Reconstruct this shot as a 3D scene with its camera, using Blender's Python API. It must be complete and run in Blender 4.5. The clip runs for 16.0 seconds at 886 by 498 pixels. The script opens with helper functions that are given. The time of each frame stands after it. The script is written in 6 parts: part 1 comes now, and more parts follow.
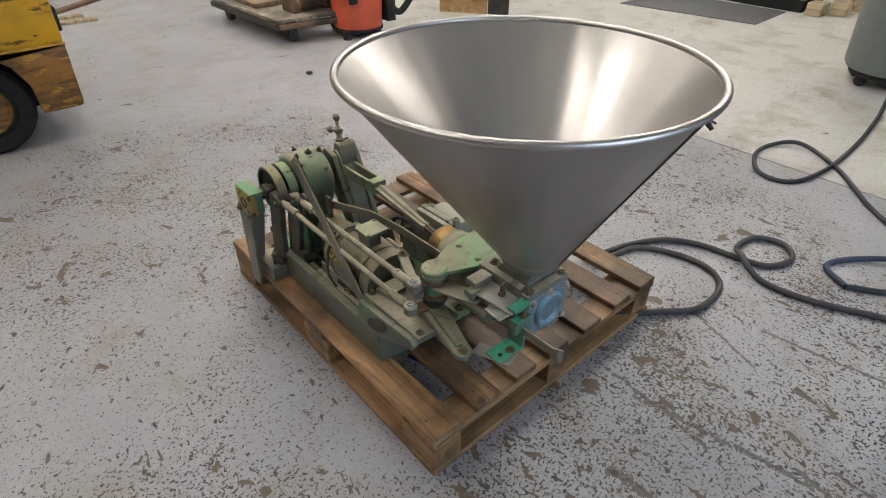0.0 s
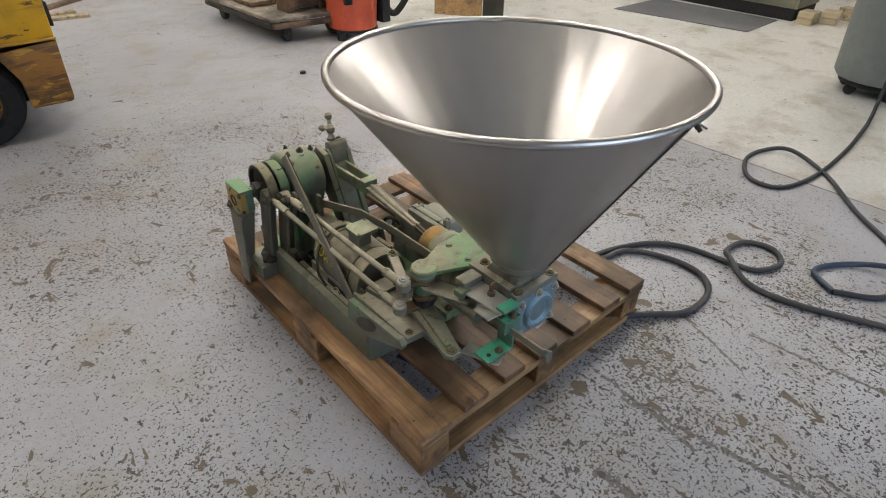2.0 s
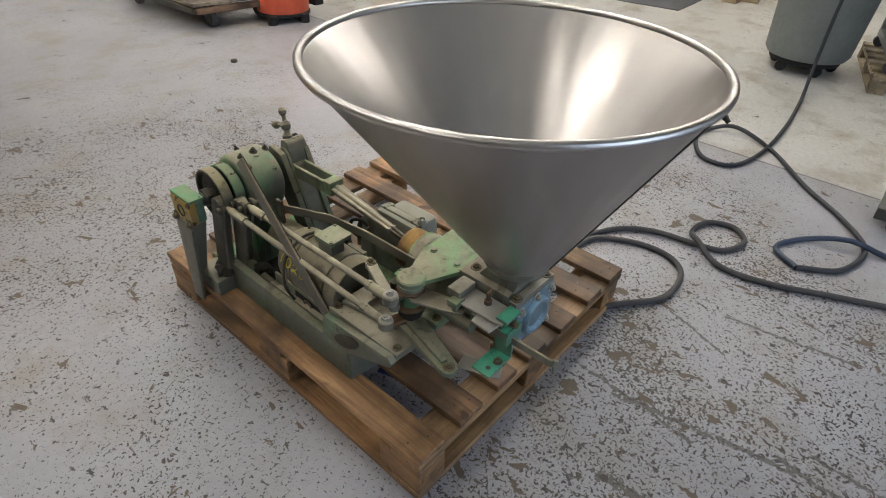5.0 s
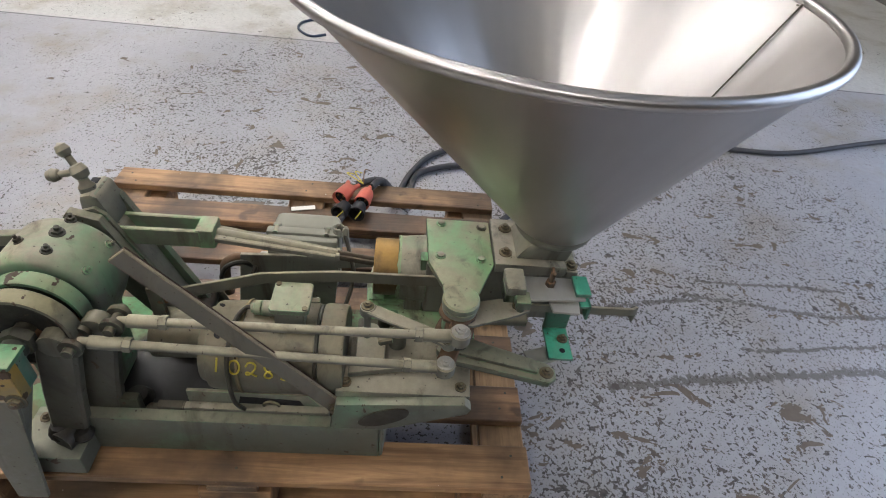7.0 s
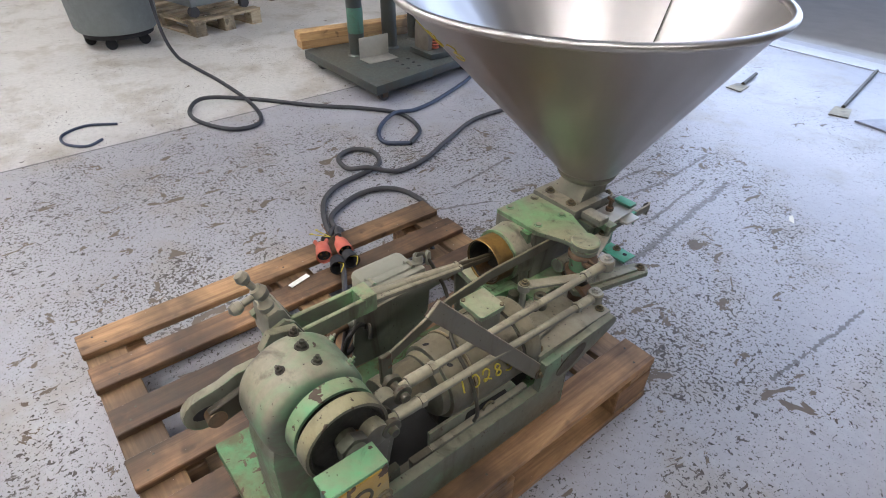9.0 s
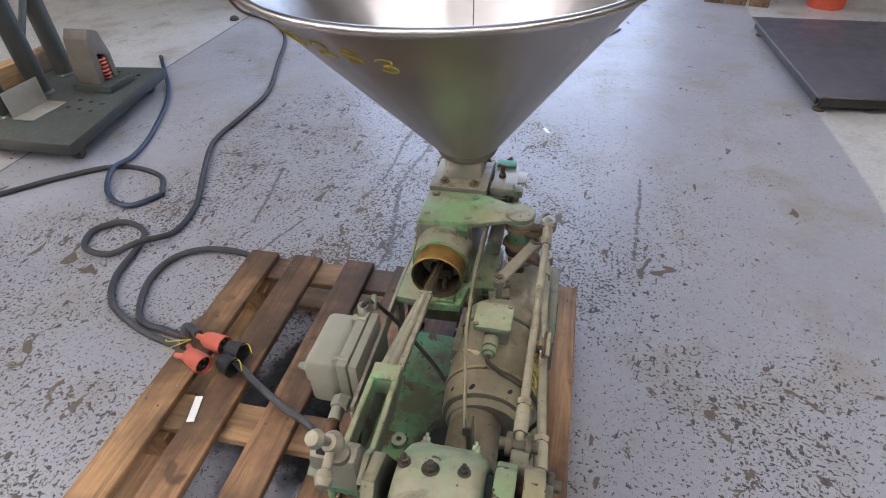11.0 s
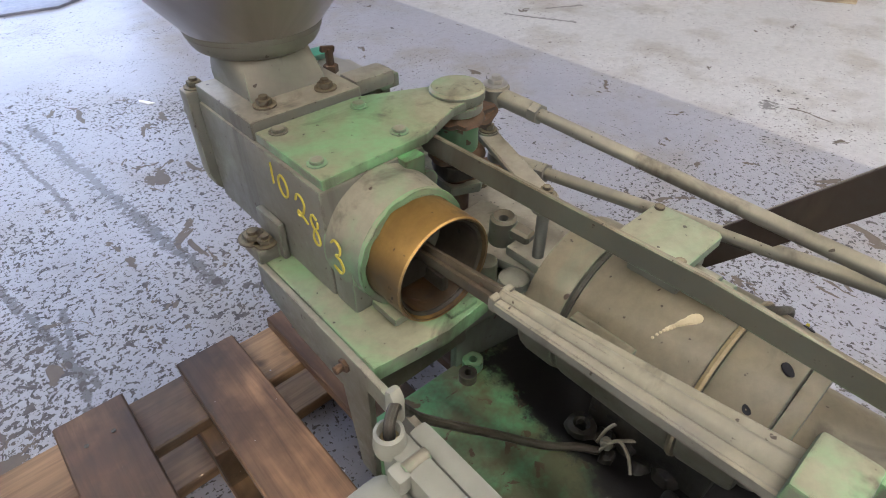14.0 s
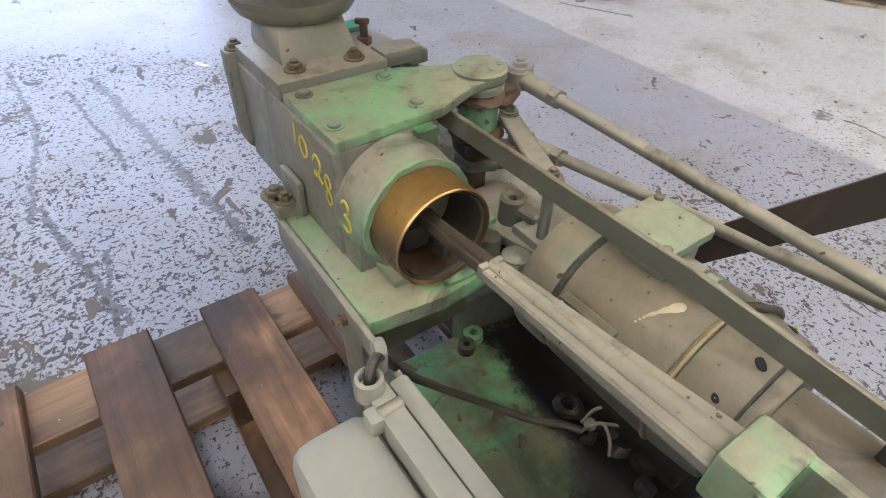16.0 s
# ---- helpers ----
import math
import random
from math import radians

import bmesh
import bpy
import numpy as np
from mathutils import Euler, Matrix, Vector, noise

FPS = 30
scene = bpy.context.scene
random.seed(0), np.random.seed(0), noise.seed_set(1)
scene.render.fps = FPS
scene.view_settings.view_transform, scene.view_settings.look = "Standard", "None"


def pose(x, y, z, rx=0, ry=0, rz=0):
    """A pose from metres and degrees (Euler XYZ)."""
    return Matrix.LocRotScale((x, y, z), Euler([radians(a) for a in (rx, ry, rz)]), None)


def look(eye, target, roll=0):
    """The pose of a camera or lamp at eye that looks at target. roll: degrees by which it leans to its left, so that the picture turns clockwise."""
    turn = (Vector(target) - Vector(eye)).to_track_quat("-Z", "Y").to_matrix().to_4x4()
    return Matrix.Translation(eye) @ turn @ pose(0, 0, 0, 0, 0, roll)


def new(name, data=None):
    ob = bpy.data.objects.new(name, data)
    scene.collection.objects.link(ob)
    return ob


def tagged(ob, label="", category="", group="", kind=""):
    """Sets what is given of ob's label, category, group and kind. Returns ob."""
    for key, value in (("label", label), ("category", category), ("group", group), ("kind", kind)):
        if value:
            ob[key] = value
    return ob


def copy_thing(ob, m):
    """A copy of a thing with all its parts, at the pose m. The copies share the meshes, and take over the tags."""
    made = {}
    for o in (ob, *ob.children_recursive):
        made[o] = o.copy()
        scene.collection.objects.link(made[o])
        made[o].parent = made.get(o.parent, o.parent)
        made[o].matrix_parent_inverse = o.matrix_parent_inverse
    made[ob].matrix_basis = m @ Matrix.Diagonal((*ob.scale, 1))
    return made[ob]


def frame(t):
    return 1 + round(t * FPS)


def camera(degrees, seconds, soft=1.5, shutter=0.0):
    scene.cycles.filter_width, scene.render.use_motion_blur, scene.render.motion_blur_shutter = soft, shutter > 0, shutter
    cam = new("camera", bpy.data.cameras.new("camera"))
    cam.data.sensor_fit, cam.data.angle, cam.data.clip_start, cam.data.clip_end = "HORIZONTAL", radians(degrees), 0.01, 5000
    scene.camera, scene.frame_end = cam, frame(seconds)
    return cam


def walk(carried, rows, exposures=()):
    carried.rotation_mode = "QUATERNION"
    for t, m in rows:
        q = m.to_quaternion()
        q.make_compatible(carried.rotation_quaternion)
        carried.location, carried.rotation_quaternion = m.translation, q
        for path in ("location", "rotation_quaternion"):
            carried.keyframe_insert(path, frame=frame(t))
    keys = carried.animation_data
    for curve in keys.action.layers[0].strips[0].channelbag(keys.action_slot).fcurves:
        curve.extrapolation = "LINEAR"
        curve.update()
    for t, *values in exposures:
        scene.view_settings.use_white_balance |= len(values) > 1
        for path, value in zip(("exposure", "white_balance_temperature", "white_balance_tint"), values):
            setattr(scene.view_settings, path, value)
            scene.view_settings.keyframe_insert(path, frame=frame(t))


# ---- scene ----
cam = camera(76.2, 16.0, 1.0)
PATH = [
    (0, (-0.567, -0.681, 1.389), (0.507, 0.546, 0.23), 0.0),
    (0.5, (-0.563, -0.683, 1.385), (0.551, 0.503, 0.222), 1.3),
    (1, (-0.564, -0.685, 1.387), (0.553, 0.502, 0.228), 1.8),
    (1.5, (-0.566, -0.685, 1.392), (0.53, 0.539, 0.251), 1.1),
    (2, (-0.564, -0.688, 1.382), (0.532, 0.525, 0.232), 1.2),
    (2.5, (-0.561, -0.688, 1.381), (0.53, 0.516, 0.215), 0.9),
    (3, (-0.56, -0.685, 1.381), (0.534, 0.517, 0.215), 1.2),
    (3.5, (-0.553, -0.684, 1.38), (0.535, 0.518, 0.209), 0.9),
    (4, (-0.546, -0.665, 1.377), (0.557, 0.516, 0.198), 1.1),
    (4.5, (-0.549, -0.574, 1.378), (0.599, 0.539, 0.177), 0.8),
    (5, (-0.559, -0.511, 1.351), (0.672, 0.523, 0.161), 2.5),
    (5.2, (-0.556, -0.462, 1.336), (0.765, 0.456, 0.147), 4.5),
    (7.3, (-0.526, 0.411, 1.237), (0.967, 0.139, -0.066), 4.7),
    (7.5, (-0.519, 0.473, 1.25), (0.969, 0.152, -0.047), 1.9),
    (7.9, (-0.52, 0.64, 1.265), (0.853, 0.098, -0.085), 5.4),
    (8, (-0.513, 0.665, 1.261), (0.854, 0.088, -0.08), 4.7),
    (8.2, (-0.535, 0.773, 1.267), (0.859, 0.125, -0.013), 2.3),
    (10.3, (-0.143, 1.275, 1.266), (0.576, -0.16, 0.073), -1.5),
    (10.5, (-0.095, 1.258, 1.274), (0.543, -0.197, 0.06), -3.6),
    (11, (0.089, 1.27, 1.27), (0.461, -0.255, 0.03), -2.2),
    (11.5, (0.318, 1.319, 1.288), (0.298, -0.253, 0.051), 0.8),
    (12, (0.409, 1.249, 1.244), (0.235, -0.332, 0.031), -3.9),
    (12.5, (0.497, 1.137, 1.224), (0.081, -0.379, -0.012), -2.6),
    (13, (0.679, 0.917, 1.159), (-0.136, -0.476, -0.023), -3.1),
    (13.5, (0.688, 0.75, 1.004), (-0.343, -0.417, -0.251), 0.8),
    (14, (0.608, 0.657, 0.804), (-0.423, -0.493, -0.466), -0.2),
    (14.5, (0.571, 0.618, 0.726), (-0.462, -0.574, -0.504), 0.1),
    (15, (0.574, 0.612, 0.726), (-0.464, -0.573, -0.507), 1.5),
    (15.5, (0.585, 0.628, 0.739), (-0.467, -0.554, -0.484), 2.4),
    (16, (0.597, 0.708, 0.808), (-0.304, -0.509, -0.499), 1.9),
]
LIGHTING = [(0, -0.04, 6450, 11), (4.0, -0.04, 6450, 11), (5.2, -0.10, 6450, 11), (7.3, 0.15, 6000, 15), (8.2, 0.25, 5950, 16), (10.3, 0.12, 5950, 18), (11.5, 0.2, 6000, 19), (12.5, 0.35, 6000, 20), (13.2, 0.15, 5950, 20), (14.0, 0.4, 6000, 19), (14.5, 0.68, 6050, 19), (15.5, 0.68, 6050, 19), (16.0, 0.55, 6000, 19)]
walk(cam, [(t, look(eye, target, roll)) for t, eye, target, roll in PATH], LIGHTING)

# ---- light ----
world = bpy.data.worlds.new("world")
scene.world = world
world.use_nodes = True
wn, wl = world.node_tree.nodes, world.node_tree.links
sky = wn.new("ShaderNodeTexSky")
sky.sky_type, sky.sun_disc, sky.sun_elevation, sky.sun_rotation = "NISHITA", False, radians(35), radians(120)
wl.new(sky.outputs[0], wn["Background"].inputs[0])
wn["Background"].inputs[1].default_value = 0.12


def area(name, eye, target, sx, sy, watts, color):
    d = bpy.data.lights.new(name, "AREA")
    d.shape, d.size, d.size_y, d.energy, d.color = "RECTANGLE", sx, sy, watts, color
    ob = new(name, d)
    ob.matrix_basis = look(eye, target)
    return ob


area("door_daylight", (0.8, -4.0, 2.0), (0.8, 0.0, 1.2), 2.9, 3.5, 86, (0.66, 0.80, 1.0))
sun = bpy.data.lights.new("sun", "SUN")
sun.energy, sun.angle, sun.color = 0.8, radians(20), (1.0, 0.96, 0.9)
new("sun", sun).matrix_basis = look((0, 0, 0), (-0.25, -0.43, -0.7))


# ---- materials ----
def srgb(r, g, b):
    def lin(c):
        c /= 255
        return c / 12.92 if c <= 0.04045 else ((c + 0.055) / 1.055) ** 2.4
    return (lin(r), lin(g), lin(b), 1)


class Mat:
    """A node material with short calls for its nodes."""

    def __init__(self, name, rough=0.6, metal=0.0):
        self.m = bpy.data.materials.new(name)
        self.m.use_nodes = True
        self.t = self.m.node_tree
        self.b = self.t.nodes["Principled BSDF"]
        self.b.inputs["Roughness"].default_value = rough
        self.b.inputs["Metallic"].default_value = metal
        self.coord = None

    def node(self, kind, **values):
        n = self.t.nodes.new(kind)
        for key, value in values.items():
            if key in n.inputs:
                n.inputs[key].default_value = value
        return n

    def link(self, a, b):
        self.t.links.new(a, b)

    def place(self, scale=(1, 1, 1)):
        if self.coord is None:
            self.coord = self.node("ShaderNodeTexCoord").outputs["Object"]
        mp = self.node("ShaderNodeMapping")
        mp.inputs["Scale"].default_value = scale
        self.link(self.coord, mp.inputs["Vector"])
        return mp.outputs[0]

    def noise(self, scale, detail=4.0, rough=0.55, stretch=(1, 1, 1), warp=0.0):
        n = self.node("ShaderNodeTexNoise", Scale=scale, Detail=detail, Roughness=rough, Distortion=warp)
        self.link(self.place(stretch), n.inputs["Vector"])
        return n.outputs["Fac"]

    def ramp(self, fac, *stops):
        r = self.node("ShaderNodeValToRGB")
        e = r.color_ramp.elements
        while len(e) < len(stops):
            e.new(0.5)
        for el, (pos, col) in zip(e, stops):
            el.position, el.color = pos, col if isinstance(col, tuple) else (col, col, col, 1)
        self.link(fac, r.inputs[0])
        return r.outputs[0]

    def mix(self, fac, a, b, mode="MIX"):
        n = self.node("ShaderNodeMix")
        n.data_type, n.blend_type = "RGBA", mode
        for sock, v in ((n.inputs[0], fac), (n.inputs[6], a), (n.inputs[7], b)):
            if isinstance(v, (tuple, float, int)):
                sock.default_value = v
            else:
                self.link(v, sock)
        return n.outputs[2]

    def math(self, op, a, b=0.0):
        n = self.node("ShaderNodeMath")
        n.operation = op
        for sock, v in ((n.inputs[0], a), (n.inputs[1], b)):
            if isinstance(v, (float, int)):
                sock.default_value = v
            else:
                self.link(v, sock)
        return n.outputs[0]

    def color(self, c):
        if isinstance(c, tuple):
            self.b.inputs["Base Color"].default_value = c
        else:
            self.link(c, self.b.inputs["Base Color"])
        return self

    def rough(self, r):
        self.link(r, self.b.inputs["Roughness"])
        return self

    def bump(self, h, strength=0.2, dist=0.002):
        n = self.node("ShaderNodeBump", Strength=strength, Distance=dist)
        self.link(h, n.inputs["Height"])
        self.link(n.outputs[0], self.b.inputs["Normal"])
        return self


def paint_mat(name, dusty, fresh, rust=srgb(70, 52, 36), patch=0.60, chips=0.70, rough=0.43):
    """Old machine paint: dust lying over a brighter coat, worn edges, oil runs and chips down to dark iron; tops lit
    and sides shaded in the colour.
    """
    m = Mat(name, rough)

    def shade(c, k):
        return tuple(k * v for v in c[:3]) + (1,)

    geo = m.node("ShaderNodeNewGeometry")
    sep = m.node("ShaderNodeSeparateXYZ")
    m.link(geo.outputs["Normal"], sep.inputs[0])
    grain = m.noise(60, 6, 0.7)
    # Sides take a darker tone, tops a paler one: dust plus painted shade.
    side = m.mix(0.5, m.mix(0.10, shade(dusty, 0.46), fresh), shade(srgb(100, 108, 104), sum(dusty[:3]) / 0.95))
    lit_dust = m.ramp(m.math("ADD", sep.outputs[2], m.math("MULTIPLY", m.noise(14, 4), 0.5)), (0.35, 0.0), (0.85, 1.0))
    base = m.mix(lit_dust, side, (1.18 * dusty[0], 1.15 * dusty[1], 1.06 * dusty[2], 1))
    base = m.mix(m.ramp(grain, (0.35, 0.0), (0.75, 0.5)), base, shade(dusty, 0.60))
    base = m.mix(m.ramp(m.noise(3.0, 4, 0.6), (0.44, 0.0), (0.68, 0.5)), base, m.mix(0.5, shade(dusty, 0.55), srgb(92, 80, 54)))
    big = m.ramp(m.noise(7, 5, 0.6, warp=0.6), (patch - 0.10, 0.0), (patch + 0.13, 1.0))
    base = m.mix(m.math("MULTIPLY", big, m.ramp(grain, (0.25, 1.0), (0.75, 0.55))), base, fresh)
    # edges rubbed through to the brighter coat
    bev = m.node("ShaderNodeBevel", Radius=0.005)
    bev.samples = 4
    dot = m.node("ShaderNodeVectorMath")
    dot.operation = "DOT_PRODUCT"
    m.link(bev.outputs[0], dot.inputs[0])
    m.link(geo.outputs["Normal"], dot.inputs[1])
    edge = m.math("SUBTRACT", 1.0, dot.outputs["Value"])
    edge = m.ramp(m.math("ADD", m.math("MULTIPLY", edge, 1.6), m.noise(18, 5, 0.65)), (0.68, 0.0), (0.80, 0.75))
    base = m.mix(edge, base, m.mix(m.ramp(m.noise(26, 3), (0.50, 0.0), (0.56, 1.0)), fresh, shade(rust, 0.8)))
    runs = m.ramp(m.noise(11, 5, 0.65, (1, 1, 0.25), 0.7), (0.55, 0.0), (0.72, 0.85))
    base = m.mix(runs, base, srgb(66, 56, 42))
    chip = m.ramp(m.noise(38, 3, 0.5, warp=0.3), (chips, 0.0), (chips + 0.02, 1.0))
    base = m.mix(chip, base, rust)
    pits = m.ramp(m.noise(120, 2, 0.5), (0.71, 0.0), (0.74, 0.85))
    base = m.mix(pits, base, srgb(58, 46, 34))
    base = m.mix(0.09, base, srgb(40, 36, 26))
    m.color(base).rough(m.mix(runs, m.ramp(grain, (0.2, rough - 0.12), (0.8, min(1.0, rough + 0.2))), (0.42, 0.42, 0.42, 1)))
    return m.bump(m.mix(0.6, grain, chip), 0.3, 0.0015).m


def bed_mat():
    """Green bed paint, dusty and chipped, with a black pool of old grease along the middle, and at the rear grime and
    the shade between parts put into the colour.
    """
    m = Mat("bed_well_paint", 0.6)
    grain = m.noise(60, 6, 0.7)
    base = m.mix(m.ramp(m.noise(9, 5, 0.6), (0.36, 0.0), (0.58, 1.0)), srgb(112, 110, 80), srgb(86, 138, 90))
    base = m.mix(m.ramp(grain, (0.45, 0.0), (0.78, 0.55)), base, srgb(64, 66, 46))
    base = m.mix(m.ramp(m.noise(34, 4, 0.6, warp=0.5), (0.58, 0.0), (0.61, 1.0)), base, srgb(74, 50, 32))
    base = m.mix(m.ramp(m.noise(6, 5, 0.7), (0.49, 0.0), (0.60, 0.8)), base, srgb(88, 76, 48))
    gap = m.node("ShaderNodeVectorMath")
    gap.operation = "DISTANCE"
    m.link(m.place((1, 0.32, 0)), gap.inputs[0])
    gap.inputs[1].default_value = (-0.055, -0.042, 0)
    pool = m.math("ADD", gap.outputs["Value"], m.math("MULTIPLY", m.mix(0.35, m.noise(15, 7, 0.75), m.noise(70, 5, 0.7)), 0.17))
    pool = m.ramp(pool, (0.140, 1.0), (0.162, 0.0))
    # Rear patch: grime, with the shade between the parts painted in.
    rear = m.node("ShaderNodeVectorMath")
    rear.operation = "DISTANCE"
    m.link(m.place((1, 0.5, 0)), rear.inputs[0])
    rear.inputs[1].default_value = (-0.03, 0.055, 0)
    grime_shade = m.ramp(m.math("ADD", rear.outputs["Value"], m.math("MULTIPLY", m.noise(13, 6, 0.65), 0.10)), (0.150, 1.0), (0.180, 0.0))
    pool = m.math("MAXIMUM", pool, grime_shade)
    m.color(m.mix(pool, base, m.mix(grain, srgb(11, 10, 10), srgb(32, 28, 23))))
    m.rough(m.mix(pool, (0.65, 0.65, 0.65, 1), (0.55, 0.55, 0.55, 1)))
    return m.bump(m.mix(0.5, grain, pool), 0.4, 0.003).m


def wood_mat(name, light, dark, along=(1, 0.06, 1), stain=0.55):
    m = Mat(name, 0.56)
    info = m.node("ShaderNodeObjectInfo").outputs["Random"]
    grain = m.noise(34, 6, 0.62, along, 0.7)
    fine = m.noise(190, 3, 0.6, along)
    col = m.ramp(grain, (0.34, dark), (0.60, light))
    col = m.mix(m.math("MULTIPLY", m.ramp(fine, (0.40, 0.0), (0.75, 1.0)), 0.30), col, tuple(0.45 * c for c in dark[:3]) + (1,))
    dirt = m.ramp(m.noise(5.5, 5, 0.6), (stain - 0.08, 0.0), (stain + 0.2, 0.8))
    col = m.mix(dirt, col, tuple(0.25 * c for c in dark[:3]) + (1,))
    tone = m.ramp(info, (0.25, 0.0), (1.0, 0.7))
    col = m.mix(tone, col, m.mix(0.62, col, tuple(0.42 * c for c in dark[:3]) + (1,)))
    wet = m.ramp(m.noise(2.3, 4, 0.55, warp=0.5), (0.46, 0.0), (0.60, 0.9))
    col = m.mix(wet, col, m.mix(0.80, col, srgb(42, 31, 20)))
    knots = m.ramp(m.noise(16, 2, 0.4), (0.66, 0.0), (0.74, 0.75))
    col = m.mix(knots, col, tuple(0.22 * c for c in dark[:3]) + (1,))
    col = m.mix(m.ramp(m.noise(130, 1), (0.80, 0.0), (0.82, 0.8)), col, srgb(206, 198, 186))
    return m.color(col).bump(m.mix(0.5, grain, fine), 0.5, 0.002).m


def plain_mat(name, col, rough=0.5, metal=0.0, spread=0.25, scale=30):
    m = Mat(name, rough, metal)
    n = m.noise(scale, 5, 0.65)
    c = m.mix(n, col, tuple((1 - spread) * v for v in col[:3]) + (1,))
    c = m.mix(m.ramp(m.noise(4, 4), (0.4, 0.0), (0.7, 0.5)), c, tuple((1 - 1.6 * spread) * v for v in col[:3]) + (1,))
    m.color(c).rough(m.ramp(n, (0.2, max(0.05, rough - 0.1)), (0.8, min(1.0, rough + 0.15))))
    return m.bump(n, 0.08, 0.001).m


def floor_mat():
    """Worn grey floor paint: clustered chips down to dark screed, tyre tracks, paler coats past the slab joints."""
    m = Mat("worn_floor_paint", 0.5)
    sep = m.node("ShaderNodeSeparateXYZ")
    m.link(m.place(), sep.inputs[0])
    x, y = sep.outputs[0], sep.outputs[1]
    cloud = m.noise(0.9, 5, 0.6)
    paint = m.ramp(cloud, (0.3, srgb(156, 156, 163)), (0.7, srgb(180, 180, 185)))
    wave = m.math("MULTIPLY", m.math("SUBTRACT", m.noise(3, 5, 0.7), 0.5), 0.05)
    pale = m.ramp(m.math("MULTIPLY", m.math("SUBTRACT", m.math("ADD", wave, -1.13), x), 60.0), (0.0, 0.0), (1.0, 1.0))
    far = m.ramp(m.math("MULTIPLY", m.math("SUBTRACT", x, 2.6), 60.0), (0.0, 0.0), (1.0, 1.0))
    clean = m.math("MAXIMUM", pale, far)
    paint = m.mix(m.math("MULTIPLY", clean, 0.85), paint, m.ramp(cloud, (0.3, srgb(206, 204, 197)), (0.7, srgb(222, 220, 214))))
    blur = m.noise(3.2, 6, 0.65)
    paint = m.mix(m.ramp(blur, (0.50, 0.0), (0.70, 0.75)), paint, srgb(146, 134, 110))
    paint = m.mix(m.ramp(m.noise(38, 5, 0.7), (0.35, 0.0), (0.75, 0.4)), paint, srgb(136, 134, 136))
    # where the coat has broken up: wide zones, stronger and greyer near the pallet
    zone = m.ramp(m.noise(1.7, 4, 0.62), (0.32, -0.1), (0.68, 1.0))

    def near_spot(px, py, reach):
        gap = m.node("ShaderNodeVectorMath")
        gap.operation = "DISTANCE"
        m.link(m.place(), gap.inputs[0])
        gap.inputs[1].default_value = (px, py, 0)
        return m.math("SUBTRACT", 1.0, m.math("DIVIDE", gap.outputs["Value"], reach))

    worn = m.math("MAXIMUM", near_spot(0.75, -0.5, 1.55), m.math("MAXIMUM", near_spot(1.7, 0.7, 1.25), near_spot(0.1, 2.0, 1.3)))
    worn = m.math("MAXIMUM", m.math("MULTIPLY", m.ramp(worn, (0.0, 0.0), (0.45, 1.0)), 0.92), m.math("MULTIPLY", m.ramp(near_spot(-0.45, 0.62, 1.15), (0.0, 0.0), (0.65, 1.0)), 0.74))
    zone = m.math("SUBTRACT", m.math("ADD", m.math("MULTIPLY", zone, 1.1), m.math("MULTIPLY", worn, 0.80)), 0.80)
    zone = m.math("SUBTRACT", zone, m.math("MULTIPLY", clean, 0.15))
    turned = m.noise(2.5, 1)
    fine = m.mix(m.ramp(turned, (0.48, 0.0), (0.52, 1.0)), m.noise(108, 3.6, 0.5, (1.0, 0.84, 1), 0.15), m.noise(108, 3.6, 0.5, (0.86, 1.0, 1), 0.15))
    mid = m.noise(46, 4, 0.6, (1.0, 0.75, 1), 0.6)
    big = m.noise(11, 5, 0.62, (1.0, 0.7, 1), 0.8)
    chip = m.ramp(m.math("ADD", fine, m.math("MULTIPLY", zone, 0.110)), (0.634, 0.0), (0.650, 1.0))
    chip2 = m.ramp(m.math("ADD", mid, m.math("MULTIPLY", zone, 0.085)), (0.650, 0.0), (0.662, 1.0))
    chip3 = m.ramp(m.math("ADD", big, m.math("MULTIPLY", zone, 0.085)), (0.662, 0.0), (0.670, 1.0))
    tiny = m.noise(190, 2.5, 0.55, (1.0, 0.7, 1), 0.6)
    chip4 = m.ramp(m.math("ADD", tiny, m.math("MULTIPLY", zone, 0.05)), (0.652, 0.0), (0.677, 0.8))
    paint = m.mix(m.math("MULTIPLY", worn, 0.42), paint, srgb(134, 132, 136))
    hole = m.math("MAXIMUM", m.math("MAXIMUM", m.math("MAXIMUM", chip, chip4), chip2), chip3)
    screed = m.ramp(m.noise(60, 4), (0.3, srgb(56, 53, 52)), (0.7, srgb(96, 90, 84)))
    screed = m.mix(m.math("MULTIPLY", chip3, 0.7), screed, srgb(108, 94, 78))
    screed = m.mix(m.ramp(m.noise(7, 3), (0.57, 0.0), (0.70, 0.7)), screed, srgb(98, 84, 68))
    col = m.mix(hole, paint, screed)
    # old wheel tracks: broken dark lines and the joint between the slabs
    spot = m.node("ShaderNodeVectorMath")
    spot.operation = "ADD"
    wob = m.node("ShaderNodeTexNoise", Scale=9.0, Detail=3.0)
    m.link(m.place(), wob.inputs["Vector"])
    half = m.node("ShaderNodeVectorMath")
    half.operation = "MULTIPLY_ADD"
    half.inputs[1].default_value, half.inputs[2].default_value = (0.03, 0.03, 0.0), (-0.015, -0.015, 0.0)
    m.link(wob.outputs["Color"], half.inputs[0])
    m.link(m.place(), spot.inputs[0])
    m.link(half.outputs[0], spot.inputs[1])

